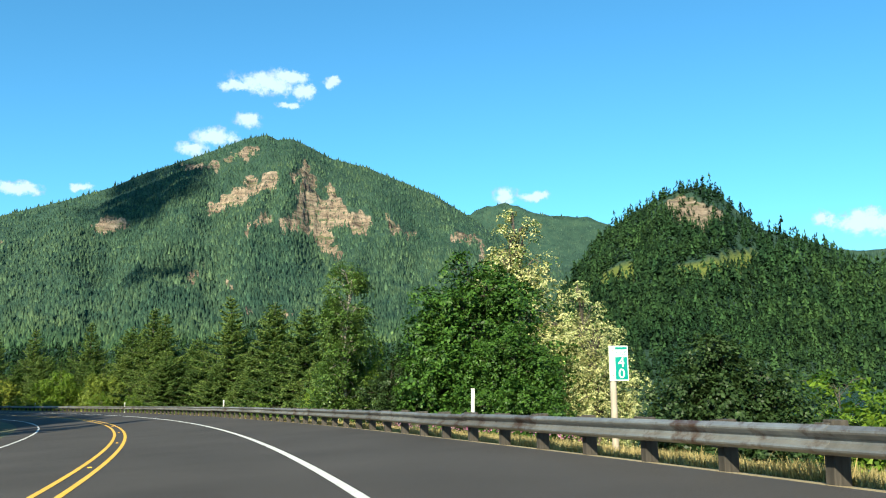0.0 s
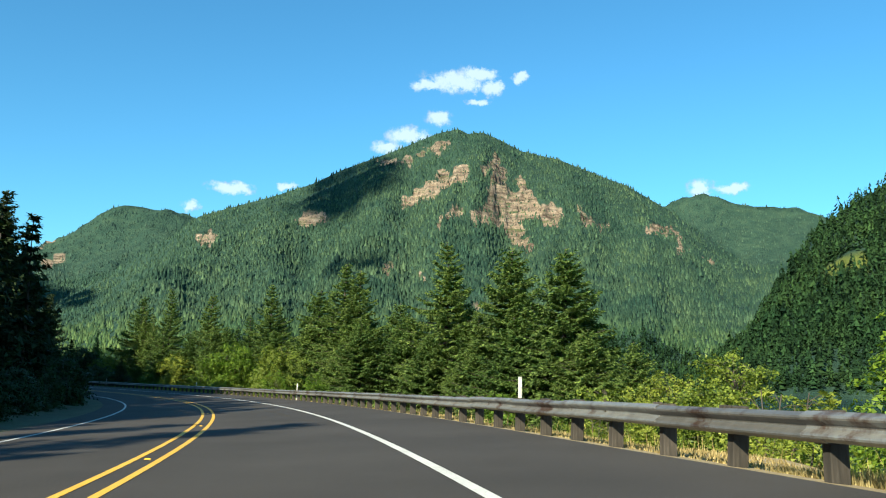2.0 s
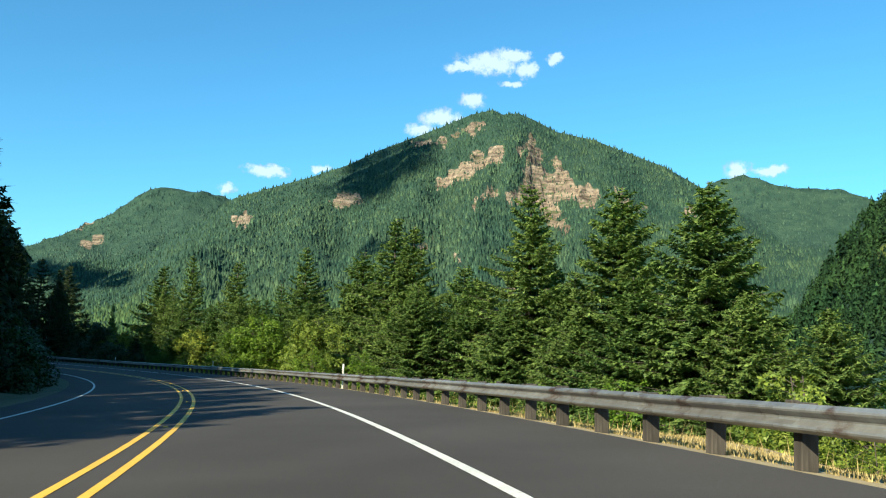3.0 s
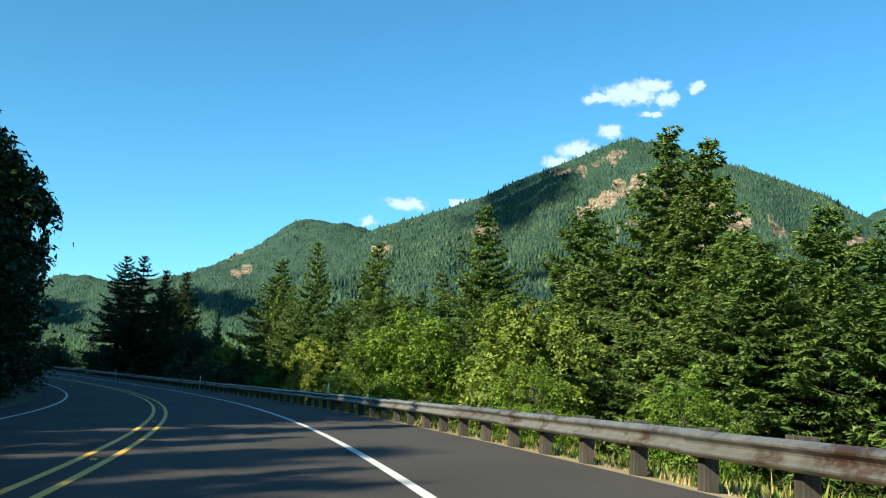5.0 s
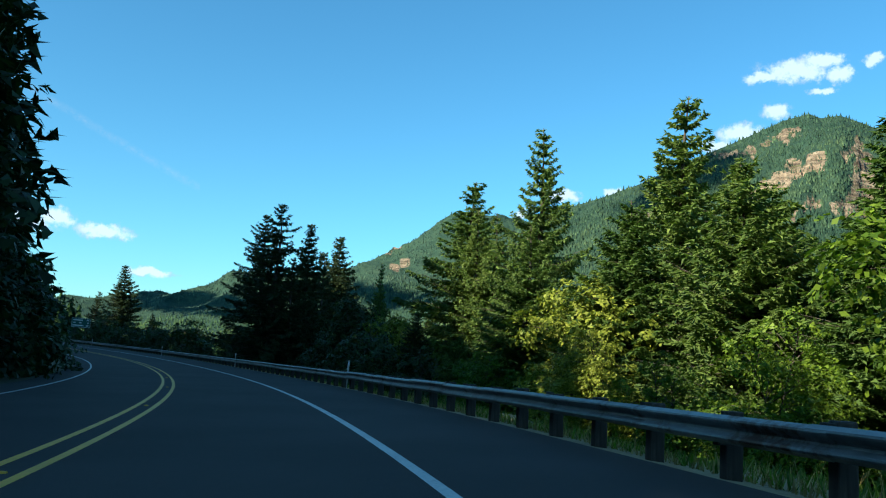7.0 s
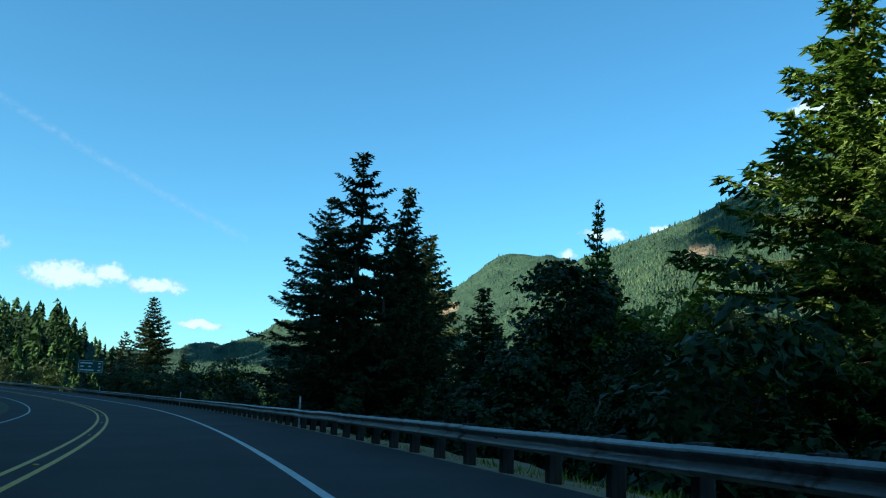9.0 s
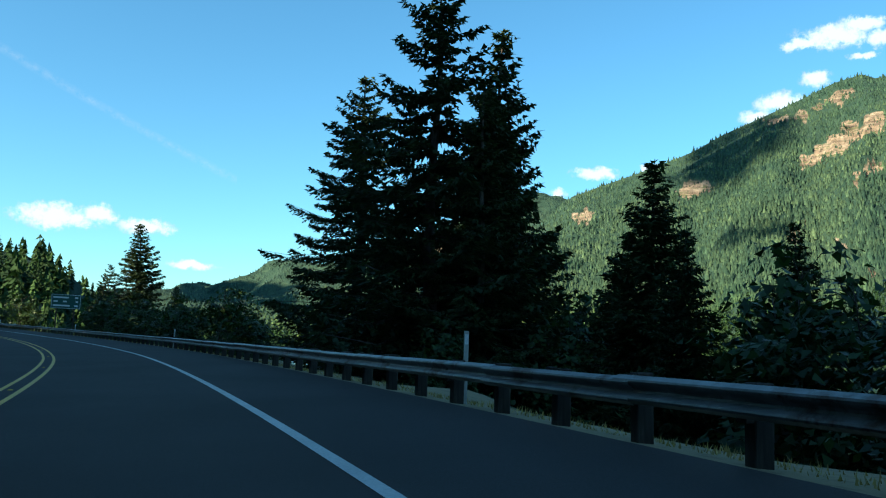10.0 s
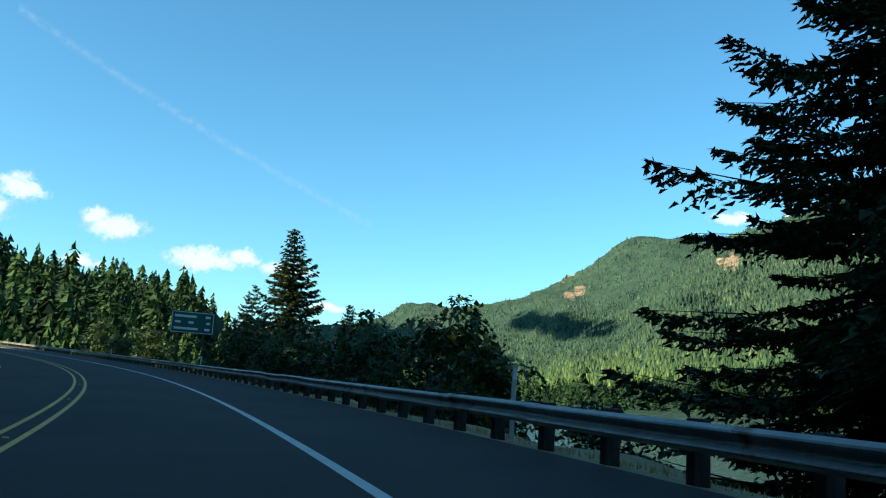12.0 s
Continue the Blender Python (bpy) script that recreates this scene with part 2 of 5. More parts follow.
# same needles as FIR for firs in shade, the shade put into the colour
FIR_SHADED = foliage("dark_fir_needles", (0.016, 0.028, 0.012), (0.042, 0.060, 0.022), 0.2, 0.65)
MAPLE = foliage("maple_leaves", (0.046, 0.090, 0.009), (0.130, 0.195, 0.016), 0.4, 0.5)
MAPLE_DEEP = foliage("deep_green_maple_leaves", (0.015, 0.038, 0.007), (0.058, 0.112, 0.014), 0.26, 0.5)
MAPLE_YELLOW = foliage("yellowing_leaves", (0.078, 0.115, 0.014), (0.205, 0.240, 0.032), 0.36, 0.5)
POPLAR = foliage("glossy_poplar_leaves", (0.026, 0.055, 0.010), (0.110, 0.165, 0.034), 0.34, 0.40)
CREAM = foliage("cream_flower_plumes", (0.24, 0.25, 0.09), (0.50, 0.48, 0.25), 0.3, 0.7)
GRASS = foliage("dry_grass", (0.21, 0.165, 0.072), (0.37, 0.30, 0.14), 0.3, 0.8)
FLOWER = foliage("pink_flower_heads", (0.288, 0.072, 0.216), (0.446, 0.202, 0.374), 0.3, 0.8)
# bluish tint of both far forests is distance haze put into the colour
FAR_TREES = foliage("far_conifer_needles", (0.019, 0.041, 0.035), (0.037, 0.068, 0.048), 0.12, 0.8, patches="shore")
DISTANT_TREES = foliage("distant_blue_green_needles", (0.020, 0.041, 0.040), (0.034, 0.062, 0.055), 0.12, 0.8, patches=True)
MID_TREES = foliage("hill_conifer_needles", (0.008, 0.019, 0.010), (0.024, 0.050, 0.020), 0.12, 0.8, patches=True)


def make_steel():
    m, n, link, p = material("galvanised_steel_rusting")
    t = noise_node(n, link, 3.0, 6, 0.7)
    r = ramp(n, [(0.25, (0.19, 0.185, 0.176)), (0.55, (0.285, 0.28, 0.268)), (0.8, (0.40, 0.395, 0.38))])
    link(t.outputs["Fac"], r.inputs[0])
    t2 = noise_node(n, link, 0.9, 7, 0.72)
    r2 = ramp(n, [(0.53, (0, 0, 0)), (0.63, (1, 1, 1))])
    link(t2.outputs["Fac"], r2.inputs[0])
    col = mixed(n, link, r2.outputs[0], r.outputs[0], (0.105, 0.064, 0.042))
    info = n.new("ShaderNodeObjectInfo")
    r3 = ramp(n, [(0, (0.72, 0.70, 0.68)), (1, (1.15, 1.15, 1.15))])
    link(info.outputs["Random"], r3.inputs[0])
    link(mixed(n, link, 1.0, col, r3.outputs[0], "MULTIPLY"), p.inputs["Base Color"])
    p.inputs["Metallic"].default_value, p.inputs["Roughness"].default_value = 0.7, 0.5
    bump(n, link, t.outputs["Fac"], 0.3, 0.004, p)
    return m


STEEL = make_steel()


def make_water():
    m, n, link, p = material("river_water")
    p.inputs["Base Color"].default_value = (0.012, 0.030, 0.045, 1)
    p.inputs["Roughness"].default_value, p.inputs["IOR"].default_value = 0.12, 1.33
    t = noise_node(n, link, 0.9, 5, 0.6, stretch=(1, 0.45, 1))
    bump(n, link, t.outputs["Fac"], 0.5, 0.25, p)
    return m


WATER = make_water()


def make_far_ground():
    """Forest floor and bare rock of the hills, by the stored share of rock."""
    m, n, link, p = material("hill_forest_floor_and_rock")
    a = n.new("ShaderNodeAttribute")
    a.attribute_name = "rock"
    t = noise_node(n, link, 0.02, 8, 0.65)
    # floor greens tinted bluish like the far needles, haze put into the colour
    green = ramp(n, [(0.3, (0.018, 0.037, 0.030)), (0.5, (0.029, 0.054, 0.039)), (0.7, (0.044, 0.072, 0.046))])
    link(t.outputs["Fac"], green.inputs[0])
    t2 = noise_node(n, link, 0.05, 8, 0.75, stretch=(0.55, 0.55, 1.3))
    rock = ramp(n, [(0.34, (0.068, 0.054, 0.045)), (0.46, (0.156, 0.122, 0.094)), (0.56, (0.212, 0.172, 0.132)), (0.68, (0.275, 0.23, 0.18))])
    link(t2.outputs["Fac"], rock.inputs[0])
    t3 = noise_node(n, link, 0.03, 6, 0.7, stretch=(0.5, 0.5, 3.0))
    moss = ramp(n, [(0.54, (0, 0, 0)), (0.62, (1, 1, 1))])
    link(t3.outputs["Fac"], moss.inputs[0])
    co = n.new("ShaderNodeTexCoord")
    up_z = n.new("ShaderNodeMapping")
    up_z.inputs["Scale"].default_value = (0.002, 0.002, 0.055)
    link(co.outputs["Object"], up_z.inputs["Vector"])
    beds = n.new("ShaderNodeTexNoise")
    beds.inputs["Scale"].default_value, beds.inputs["Detail"].default_value, beds.inputs["Roughness"].default_value = 1.0, 5, 0.7
    link(up_z.outputs[0], beds.inputs["Vector"])
    layer = ramp(n, [(0.38, (0.42, 0.40, 0.40)), (0.50, (1.0, 1.0, 1.0)), (0.62, (1.30, 1.26, 1.20))])
    link(beds.outputs["Fac"], layer.inputs[0])
    cracks = noise_node(n, link, 0.06, 6, 0.7, stretch=(1.0, 1.0, 0.12))
    crack = ramp(n, [(0.36, (0.30, 0.30, 0.32)), (0.46, (1.0, 1.0, 1.0)), (0.70, (1.15, 1.12, 1.08))])
    link(cracks.outputs["Fac"], crack.inputs[0])
    bedded = mixed(n, link, 0.85, mixed(n, link, 0.9, rock.outputs[0], layer.outputs[0], "MULTIPLY"), crack.outputs[0], "MULTIPLY")
    stone = mixed(n, link, moss.outputs[0], bedded, (0.085, 0.095, 0.045))
    edge = ramp(n, [(0.35, (0, 0, 0)), (0.65, (1, 1, 1))])
    link(a.outputs["Fac"], edge.inputs[0])
    lawn = n.new("ShaderNodeAttribute")
    lawn.attribute_name = "meadow"
    base = mixed(n, link, lawn.outputs["Fac"], green.outputs[0], (0.115, 0.135, 0.030))
    link(mixed(n, link, edge.outputs[0], base, stone), p.inputs["Base Color"])
    p.inputs["Roughness"].default_value = 0.95
    p.inputs["Specular IOR Level"].default_value = 0.1
    bump(n, link, t2.outputs["Fac"], 1.0, 10.0, p)
    return m


FAR_GROUND = make_far_ground()


# ---- mesh helpers ----
def mesh_object(name, verts, faces, mat, parent=None, smooth=False, label=""):
    me = bpy.data.meshes.new(name)
    me.from_pydata([tuple(v) for v in verts], [], [tuple(f) for f in faces])
    me.materials.append(mat)
    if smooth:
        me.polygons.foreach_set("use_smooth", [True] * len(me.polygons))
    me.update()
    ob = new(name, me)
    if parent is not None:
        ob.parent = parent
    if label:
        ob["label"] = label
    return ob


def fast_mesh(name, verts, faces, mats, index=None, smooth=False):
    """Mesh data from arrays of places and equal-sided faces."""
    verts, faces = np.asarray(verts, np.float32), np.asarray(faces, np.int32)
    k = faces.shape[1]
    me = bpy.data.meshes.new(name)
    me.vertices.add(len(verts))
    me.vertices.foreach_set("co", verts.ravel())
    me.loops.add(faces.size)
    me.loops.foreach_set("vertex_index", faces.ravel())
    me.polygons.add(len(faces))
    me.polygons.foreach_set("loop_start", np.arange(0, faces.size, k, dtype=np.int32))
    me.polygons.foreach_set("loop_total", np.full(len(faces), k, np.int32))
    for mt in mats:
        me.materials.append(mt)
    if index is not None:
        me.polygons.foreach_set("material_index", np.asarray(index, np.int32))
    if smooth:
        me.polygons.foreach_set("use_smooth", np.ones(len(faces), bool))
    me.update()
    me.validate()
    return me


def part(name, bm, mat, parent, label=""):
    me = bpy.data.meshes.new(name)
    bm.to_mesh(me)
    bm.free()
    me.materials.append(mat)
    ob = new(name, me)
    ob.parent = parent
    if label:
        ob["label"] = label
    return ob


def box_bm(sx, sy, sz, bevel=0.0, at=(0, 0, 0)):
    bm = bmesh.new()
    bmesh.ops.create_cube(bm, size=1.0)
    bmesh.ops.scale(bm, vec=(sx, sy, sz), verts=bm.verts)
    bmesh.ops.translate(bm, vec=at, verts=bm.verts)
    if bevel:
        bmesh.ops.bevel(bm, geom=bm.edges[:], offset=bevel, segments=1, affect="EDGES")
    return bm


# ---- the road's line ----
SPEED, HEAD, GRADE = (0.0, 0.00568, 0.02663), (0.73416, 0.45768, -0.00891, -0.04329, -0.01234, 0.02796), (-0.01372, 0.01609, 0.00483, -0.0018)
WANDER, BANK = (-0.001, 0.026, 0.022, 0.282, -0.088, -0.101, 0.065), (0.0430, -0.0037, 0.0084, 0.0070)
legendre = np.polynomial.legendre.legval


def eased(c, t):
    """A Legendre series over 0 to 12, straight beyond both ends."""
    tc = np.clip(t, 0, 12)
    end = lambda x: legendre(x / 6 - 1, c)  # noqa: E731
    return legendre(tc / 6 - 1, c) + np.maximum(t - 12, 0) * (end(12.0) - end(11.0)) + np.minimum(t, 0) * (end(1.0) - end(0.0))


rt_ = np.arange(-4, 24.001, 0.05)
r_v = 22.0 * np.exp(legendre(np.clip(rt_, 0, 12) / 6 - 1, SPEED))
r_head = eased(HEAD, rt_)
r_grade = np.minimum(eased(GRADE, rt_), 0.035)
step = np.stack([-np.sin(r_head) * r_v, np.cos(r_head) * r_v, r_grade * r_v], -1)
r_line = np.zeros((len(rt_), 3))
r_line[1:] = np.cumsum((step[1:] + step[:-1]) / 2 * 0.05, 0)
r_line -= r_line[np.argmin(abs(rt_))]
r_line[:, :2] += np.stack([np.cos(r_head), np.sin(r_head)], -1) * legendre(np.clip(rt_, 0, 12) / 6 - 1, WANDER)[:, None]
r_line[:, 2] -= 1.139
r_bank = legendre(np.clip(rt_, 0, 12) / 6 - 1, BANK)
r_s = np.r_[0, np.cumsum(np.hypot(*np.diff(r_line[:, :2], axis=0).T))]
r_s -= np.interp(0, rt_, r_s)
r_dir = np.unwrap(np.arctan2(-np.gradient(r_line[:, 0], r_s), np.gradient(r_line[:, 1], r_s)))
S0, S1 = float(r_s[0]) + 2, float(r_s[-1]) - 2
RIVER = -13.0


def edge_lat(s):
    """Right edge of the asphalt: the shoulder narrows along the first bend."""
    return np.interp(s, [-40, 5, 21, 58], [6.45, 6.25, 5.7, 5.0])


def along(values, s):
    return np.interp(s, r_s, values)


def ground_z(s, lat):
    """Height of the land over the road's line, by distance along and to the right of it."""
    s, lat = np.asarray(s, float), np.asarray(lat, float)
    bank = along(r_bank, s)
    edge = edge_lat(s)
    z = bank * np.clip(lat, -8.4, edge)
    d = np.maximum(lat - edge, 0)
    foot = RIVER - 0.6 - along(r_line[:, 2], s)
    fall = np.interp(d, [0, 1.2, 4, 10, 20, 34, 80], [0, -0.10, -0.55, -2.6, -5.2, -7.6, -11])
    z = z + np.maximum(fall, foot - 1.0) * (d > 0)
    e = np.maximum(-8.4 - lat, 0)
    up = np.clip((s - 108 + 0.4 * e) / 95, 0, 1) * np.clip((300 - s) / 34, 0, 1)
    up = up * up * (3 - 2 * up)
    z = z + up * np.interp(e, [0, 1.5, 3, 10, 20, 40, 80, 120, 160], [0, -0.25, 0.1, 5, 14, 34, 58, 68, 72])
    z = z + (1 - up) * np.interp(e, [0, 2, 8, 60, 160], [0, -0.3, 0.3, 2.5, 8])
    rough = np.clip(np.maximum(d - 1.0, e - 1.0) / 4, 0, 1)
    return z + rough * (0.22 * np.sin(s * 0.31 + lat * 0.23) + 0.16 * np.sin(s * 0.83 - lat * 0.57 + 1.3))


def wood_top(s, lat):
    """Height that the wood on the hillside reaches over the road's line."""
    out = -lat
    low = np.interp(out, [9, 12, 18, 28, 45], [4, 7, 14, 24, 34])
    mid = np.interp(out, [9, 12, 18, 28, 45, 70], [9, 12.7, 16.4, 22, 32, 43])
    high = np.interp(out, [9, 12, 18, 28, 45, 70], [24, 28, 32, 36, 44, 58])
    mid = mid * (0.86 + 0.38 * np.clip((s - 116) / 9, 0, 1))
    high = high * (0.86 + 0.42 * np.clip((s - 199) / 30, 0, 1))
    k1, k2 = np.clip((s - 92) / 8, 0, 1), np.clip((s - 161) / 28, 0, 1)
    return float((low * (1 - k1) + mid * k1) * (1 - k2) + high * k2)


def spot(s, lat, z=0.0):
    """World place at a distance along the road, to the right of it, and over its line."""
    h = along(r_dir, s)
    return Vector((float(along(r_line[:, 0], s) + np.cos(h) * lat), float(along(r_line[:, 1], s) + np.sin(h) * lat), float(along(r_line[:, 2], s) + z)))


def on_ground(s, lat, sink=0.0):
    return spot(s, lat, float(ground_z(s, lat)) - sink)


def spots(s, lat, z):
    h = along(r_dir, s)
    return np.stack([along(r_line[:, 0], s) + np.cos(h) * lat, along(r_line[:, 1], s) + np.sin(h) * lat, along(r_line[:, 2], s) + z], -1)


def ribbon(name, s, lats, z_of, mat, smooth=True):
    ss, ll = np.meshgrid(s, lats, indexing="ij")
    v = spots(ss.ravel(), ll.ravel(), z_of(ss.ravel(), ll.ravel()))
    n, k = len(s), len(lats)
    i = (np.arange(n - 1)[:, None] * k + np.arange(k - 1)[None]).ravel()
    ob = new(name, fast_mesh(name, v, np.stack([i, i + 1, i + k + 1, i + k], -1), [mat], smooth=smooth))
    return ob


# ---- ground, road ----
sr = np.arange(S0, S1, 1.5)
def shifted(s, l):
    """Lateral place of a column that follows the edge of the asphalt."""
    return np.where(l >= 5.4, l - 5.4 + edge_lat(s), l)


def ribbon_edge(name, s, lats, z_of, mat):
    ss, ll = np.meshgrid(s, lats, indexing="ij")
    ss, ll = ss.ravel(), shifted(ss.ravel(), ll.ravel())
    n, k = len(s), len(lats)
    i = (np.arange(n - 1)[:, None] * k + np.arange(k - 1)[None]).ravel()
    return new(name, fast_mesh(name, spots(ss, ll, z_of(ss, ll)), np.stack([i, i + 1, i + k + 1, i + k], -1), [mat], smooth=True))


tagged(ribbon_edge("road", sr, np.array([-8.4, -7.0, -5, -3, -1, 1.4, 3.2, 5.4]), lambda s, l: along(r_bank, s) * l, ASPHALT),
       "worn dark grey asphalt two-lane highway curving along a river", "road", kind="structure")
tagged(ribbon_edge("verge", np.arange(S0, S1, 1.0), np.array([5.4, 5.55, 6.0, 6.6, 7.4, 8.4, 9.5]), lambda s, l: ground_z(s, l), DRY_VERGE),
       "dry grassy gravel strip behind the guardrail", "verge", kind="structure")
tagged(ribbon_edge("river_bank", np.arange(S0, S1, 2.0), np.r_[9.5, 11:40:2.0, 44:86:6.0], ground_z, EARTH),
       "overgrown earth bank falling to the river", "bank", kind="structure")
tagged(ribbon("hillside", np.arange(S0, S1, 2.0), -np.r_[8.4, 9.0, 9.9, 11:40:2.5, 44:166:8.0], lambda s, l: ground_z(s, l), EARTH),
       "steep shaded wooded hillside beside the road", "hillside", kind="structure")


def painted(name, lat, width, mat, label):
    ob = ribbon(name, np.arange(S0, S1, 1.0), np.array([lat - width / 2, lat + width / 2]), lambda s, l: along(r_bank, s) * l + 0.006, mat)
    return tagged(ob, label, "road marking", kind="structure")


painted("edge_line", 1.73, 0.15, WHITE_LINE, "solid white edge line painted on asphalt")
painted("edge_line", -6.9, 0.12, WHITE_LINE, "solid white edge line painted on asphalt")
painted("centre_line", -2.24, 0.12, YELLOW_LINE, "solid yellow centre line painted on asphalt")
painted("centre_line", -2.69, 0.12, YELLOW_LINE, "solid yellow centre line painted on asphalt")

river = mesh_object("river", [(-4800, -4800, RIVER), (4800, -4800, RIVER), (4800, 4800, RIVER), (-4800, 4800, RIVER)], [(0, 1, 2, 3)], WATER)
tagged(river, "wide calm blue river beyond the road", "river", kind="structure")

# ---- hills and mountains across the river ----
HUB = np.array([-75.0, 105.0])
RIDGES = {  # distance of the crest, of the foot, and (azimuth, height) along the crest
    "main": (3600, 1500, [(62, -10), (50, -10), (44.1, -10), (41.5, 195), (39.6, 285), (37.5, 372), (36.1, 442), (34, 540), (32.2, 640), (29.4, 705), (27.1, 756), (24.4, 826), (22.4, 896), (20, 960), (17.2, 1040), (15.9, 1078), (14.3, 1100), (13.6, 1078), (12.5, 1084), (11.4, 1054), (9.8, 1000), (7.2, 960), (4.5, 890), (2.5, 836), (1.2, 786), (-0.4, 720), (-6, 442), (-14, 272), (-40, 142)]),
    "crag": (4450, 2700, [(100, 60), (75, 90), (60, 195), (54.7, 268), (50.7, 380), (46.4, 430), (44.6, 500), (42.9, 585), (41.9, 620), (40.4, 652), (39, 710), (37.6, 760), (35.6, 778), (33.3, 786), (28, 654), (15, 0)]),
    "far": (4400, 2400, [(14, 0), (8, 516), (3, 838), (0.1, 876), (-2.8, 884), (-4.9, 850), (-9.1, 788), (-16, 716), (-30, 516), (-60, 316), (-80, 216)]),
    "knob": (1330, 620, [(0, -5), (-4, 10), (-7, 62), (-9.5, 158), (-11.6, 227), (-12.9, 250), (-14.1, 271), (-15.8, 289), (-17.4, 305), (-18.8, 308), (-20.1, 294), (-21.5, 260), (-22.9, 229), (-25, 208), (-26.3, 201), (-28.3, 171), (-30.4, 155), (-45, 128), (-80, 80)]),
    "left": (560, 330, [(150, 50), (100, 56), (78, 54), (73, 50), (69.5, 39), (66.4, 38), (64.5, 37), (62.8, 34), (61.2, 25), (60.3, 17), (59.3, 6), (57.5, -20)]),
}


def far_height(az, r):
    """Height of the far land by azimuth (degrees from the hub) and distance."""
    x, y = HUB[0] - np.sin(np.radians(az)) * r, HUB[1] + np.cos(np.radians(az)) * r
    out = np.full(az.shape, RIVER - 6.0)
    for key, (crest, foot, line) in RIDGES.items():
        a, h = np.array(sorted(line)).T
        top = np.interp(az, a, h) - RIVER
        u = (r - foot) / (crest - foot)
        bend = {"main": 1.12, "knob": 1.05, "left": 0.8}.get(key, 1.3)
        rise = np.where(u < 1, np.clip(u, 0, 1) ** bend, 1 - np.clip((r - crest) / (0.5 * crest), 0, 1) ** 1.5)
        spur = (np.sin(az * 0.9 + 2.5 * u + 0.7) + 0.45 * np.sin(az * 1.7 - 4 * u + 1.9) + 0.12 * np.sin(az * 4.1 + 9 * u)) * np.clip(u, 0, 1) * np.clip(1 - u, 0, 1) * 4
        hh = RIVER - 6 * (u < 0) + top * (rise + (0.024 if key != "left" else 0.02) * spur)
        out = np.maximum(out, np.where(u < -0.02, RIVER - 6, hh))
    return x, y, out


def ridged(x, y, scale, octaves=5):
    """Layered ridge noise over arrays of places."""
    total, amp = np.zeros(x.shape), 1.0
    for k in range(octaves):
        f = scale * 2 ** k
        vals = np.fromiter((noise.noise((a * f, b * f, 3.7 * k)) for a, b in zip(x.ravel(), y.ravel())), float, x.size).reshape(x.shape)
        total += amp * (1 - 2 * np.abs(vals))
        amp *= 0.5
    return total


az_g = np.r_[np.arange(-75, -2, 0.4), np.arange(-2, 34, 0.15), np.arange(34, 112, 0.34)]
r_g = np.r_[np.linspace(330, 640, 26), np.linspace(660, 1500, 50), np.arange(1530, 3700, 21.0), np.linspace(3730, 4740, 28)]
AZ, RR = np.meshgrid(az_g, r_g, indexing="ij")
fx, fy, fz = far_height(AZ, RR)
wild = ridged(fx, fy, 1 / 760.0, 5)
lift = np.clip((fz - RIVER) / 220, 0, 1)
crest_hold = np.clip(np.abs(RR - 3600) / 700, 0.04, 1) * np.clip(np.abs(RR - 1330) / 220, 0.1, 1) * np.clip(np.abs(RR - 560) / 120, 0.1, 1)
fz = fz + (wild - 0.95) * np.where(RR > 1700, 84, 30) * lift * crest_hold
# bare rock as strokes over the slope: azimuth and height at both ends (as if 3100 m off), half width in metres
CLIFFS = [(11.4, 822, 12.0, 786, 19), (11.2, 772, 11.3, 652, 34), (12.3, 607, 10.7, 652, 42), (10.7, 631, 7.0, 607, 42), (10.5, 588, 9.7, 541, 38),
          (9.3, 664, 7.5, 622, 38), (9.9, 524, 8.9, 493, 29), (9.8, 740, 8.9, 675, 21), (17.8, 652, 16.0, 693, 29), (17.0, 697, 15.8, 722, 21),
          (15.4, 733, 13.6, 774, 29), (15.2, 773, 14.2, 779, 17)]
CLIFFS += [(10.9, 690, 9.2, 640, 44), (11.8, 615, 10.4, 570, 36), (8.6, 630, 7.2, 600, 34), (15.1, 577, 13.9, 631, 21), (16.7, 852, 15.0, 884, 19), (14.8, 900, 14.3, 908, 10), (19.7, 808, 17.7, 813, 14), (5.4, 629, 5.0, 590, 13),
           (4.9, 586, 3.9, 565, 15), (0.7, 547, -1.1, 532, 14), (-1.2, 516, -1.5, 454, 13), (-2.2, 468, -3.4, 413, 8), (19.3, 368, 18.2, 424, 19)]
CLIFFS += [(18.0, 446, 17.6, 468, 9), (25.1, 555, 23.7, 586, 29), (16.3, 364, 15.9, 361, 13), (31.8, 461, 31.1, 479, 22), (42.9, 413, 41.7, 451, 30),
           (42.2, 401, 41.4, 425, 26), (41.3, 348, 40.6, 362, 16), (-18.1, 640, -19.6, 600, 52), (-17.4, 660, -17.9, 635, 30), (14.5, 264, 11.7, 255, 9)]
MEADOWS = [(-13.3, 381, -14.9, 406, 46), (-19.0, 398, -22.8, 422, 40), (-16.1, 361, -17.6, 350, 9)]
as_seen = fz / RR * 3100.0


def near_strokes(strokes):
    """How far inside the strokes each place lies, in metres; less than nothing outside."""
    inside_by = np.full(AZ.shape, -400.0)
    for a0, h0, a1, h1, rad in strokes:
        px, py, dx, dy = (AZ - a0) * 54.1, as_seen - h0, (a1 - a0) * 54.1, h1 - h0
        t = np.clip((px * dx + py * dy) / (dx * dx + dy * dy), 0, 1)
        inside_by = np.maximum(inside_by, rad - np.hypot(px - t * dx, py - t * dy))
    return inside_by


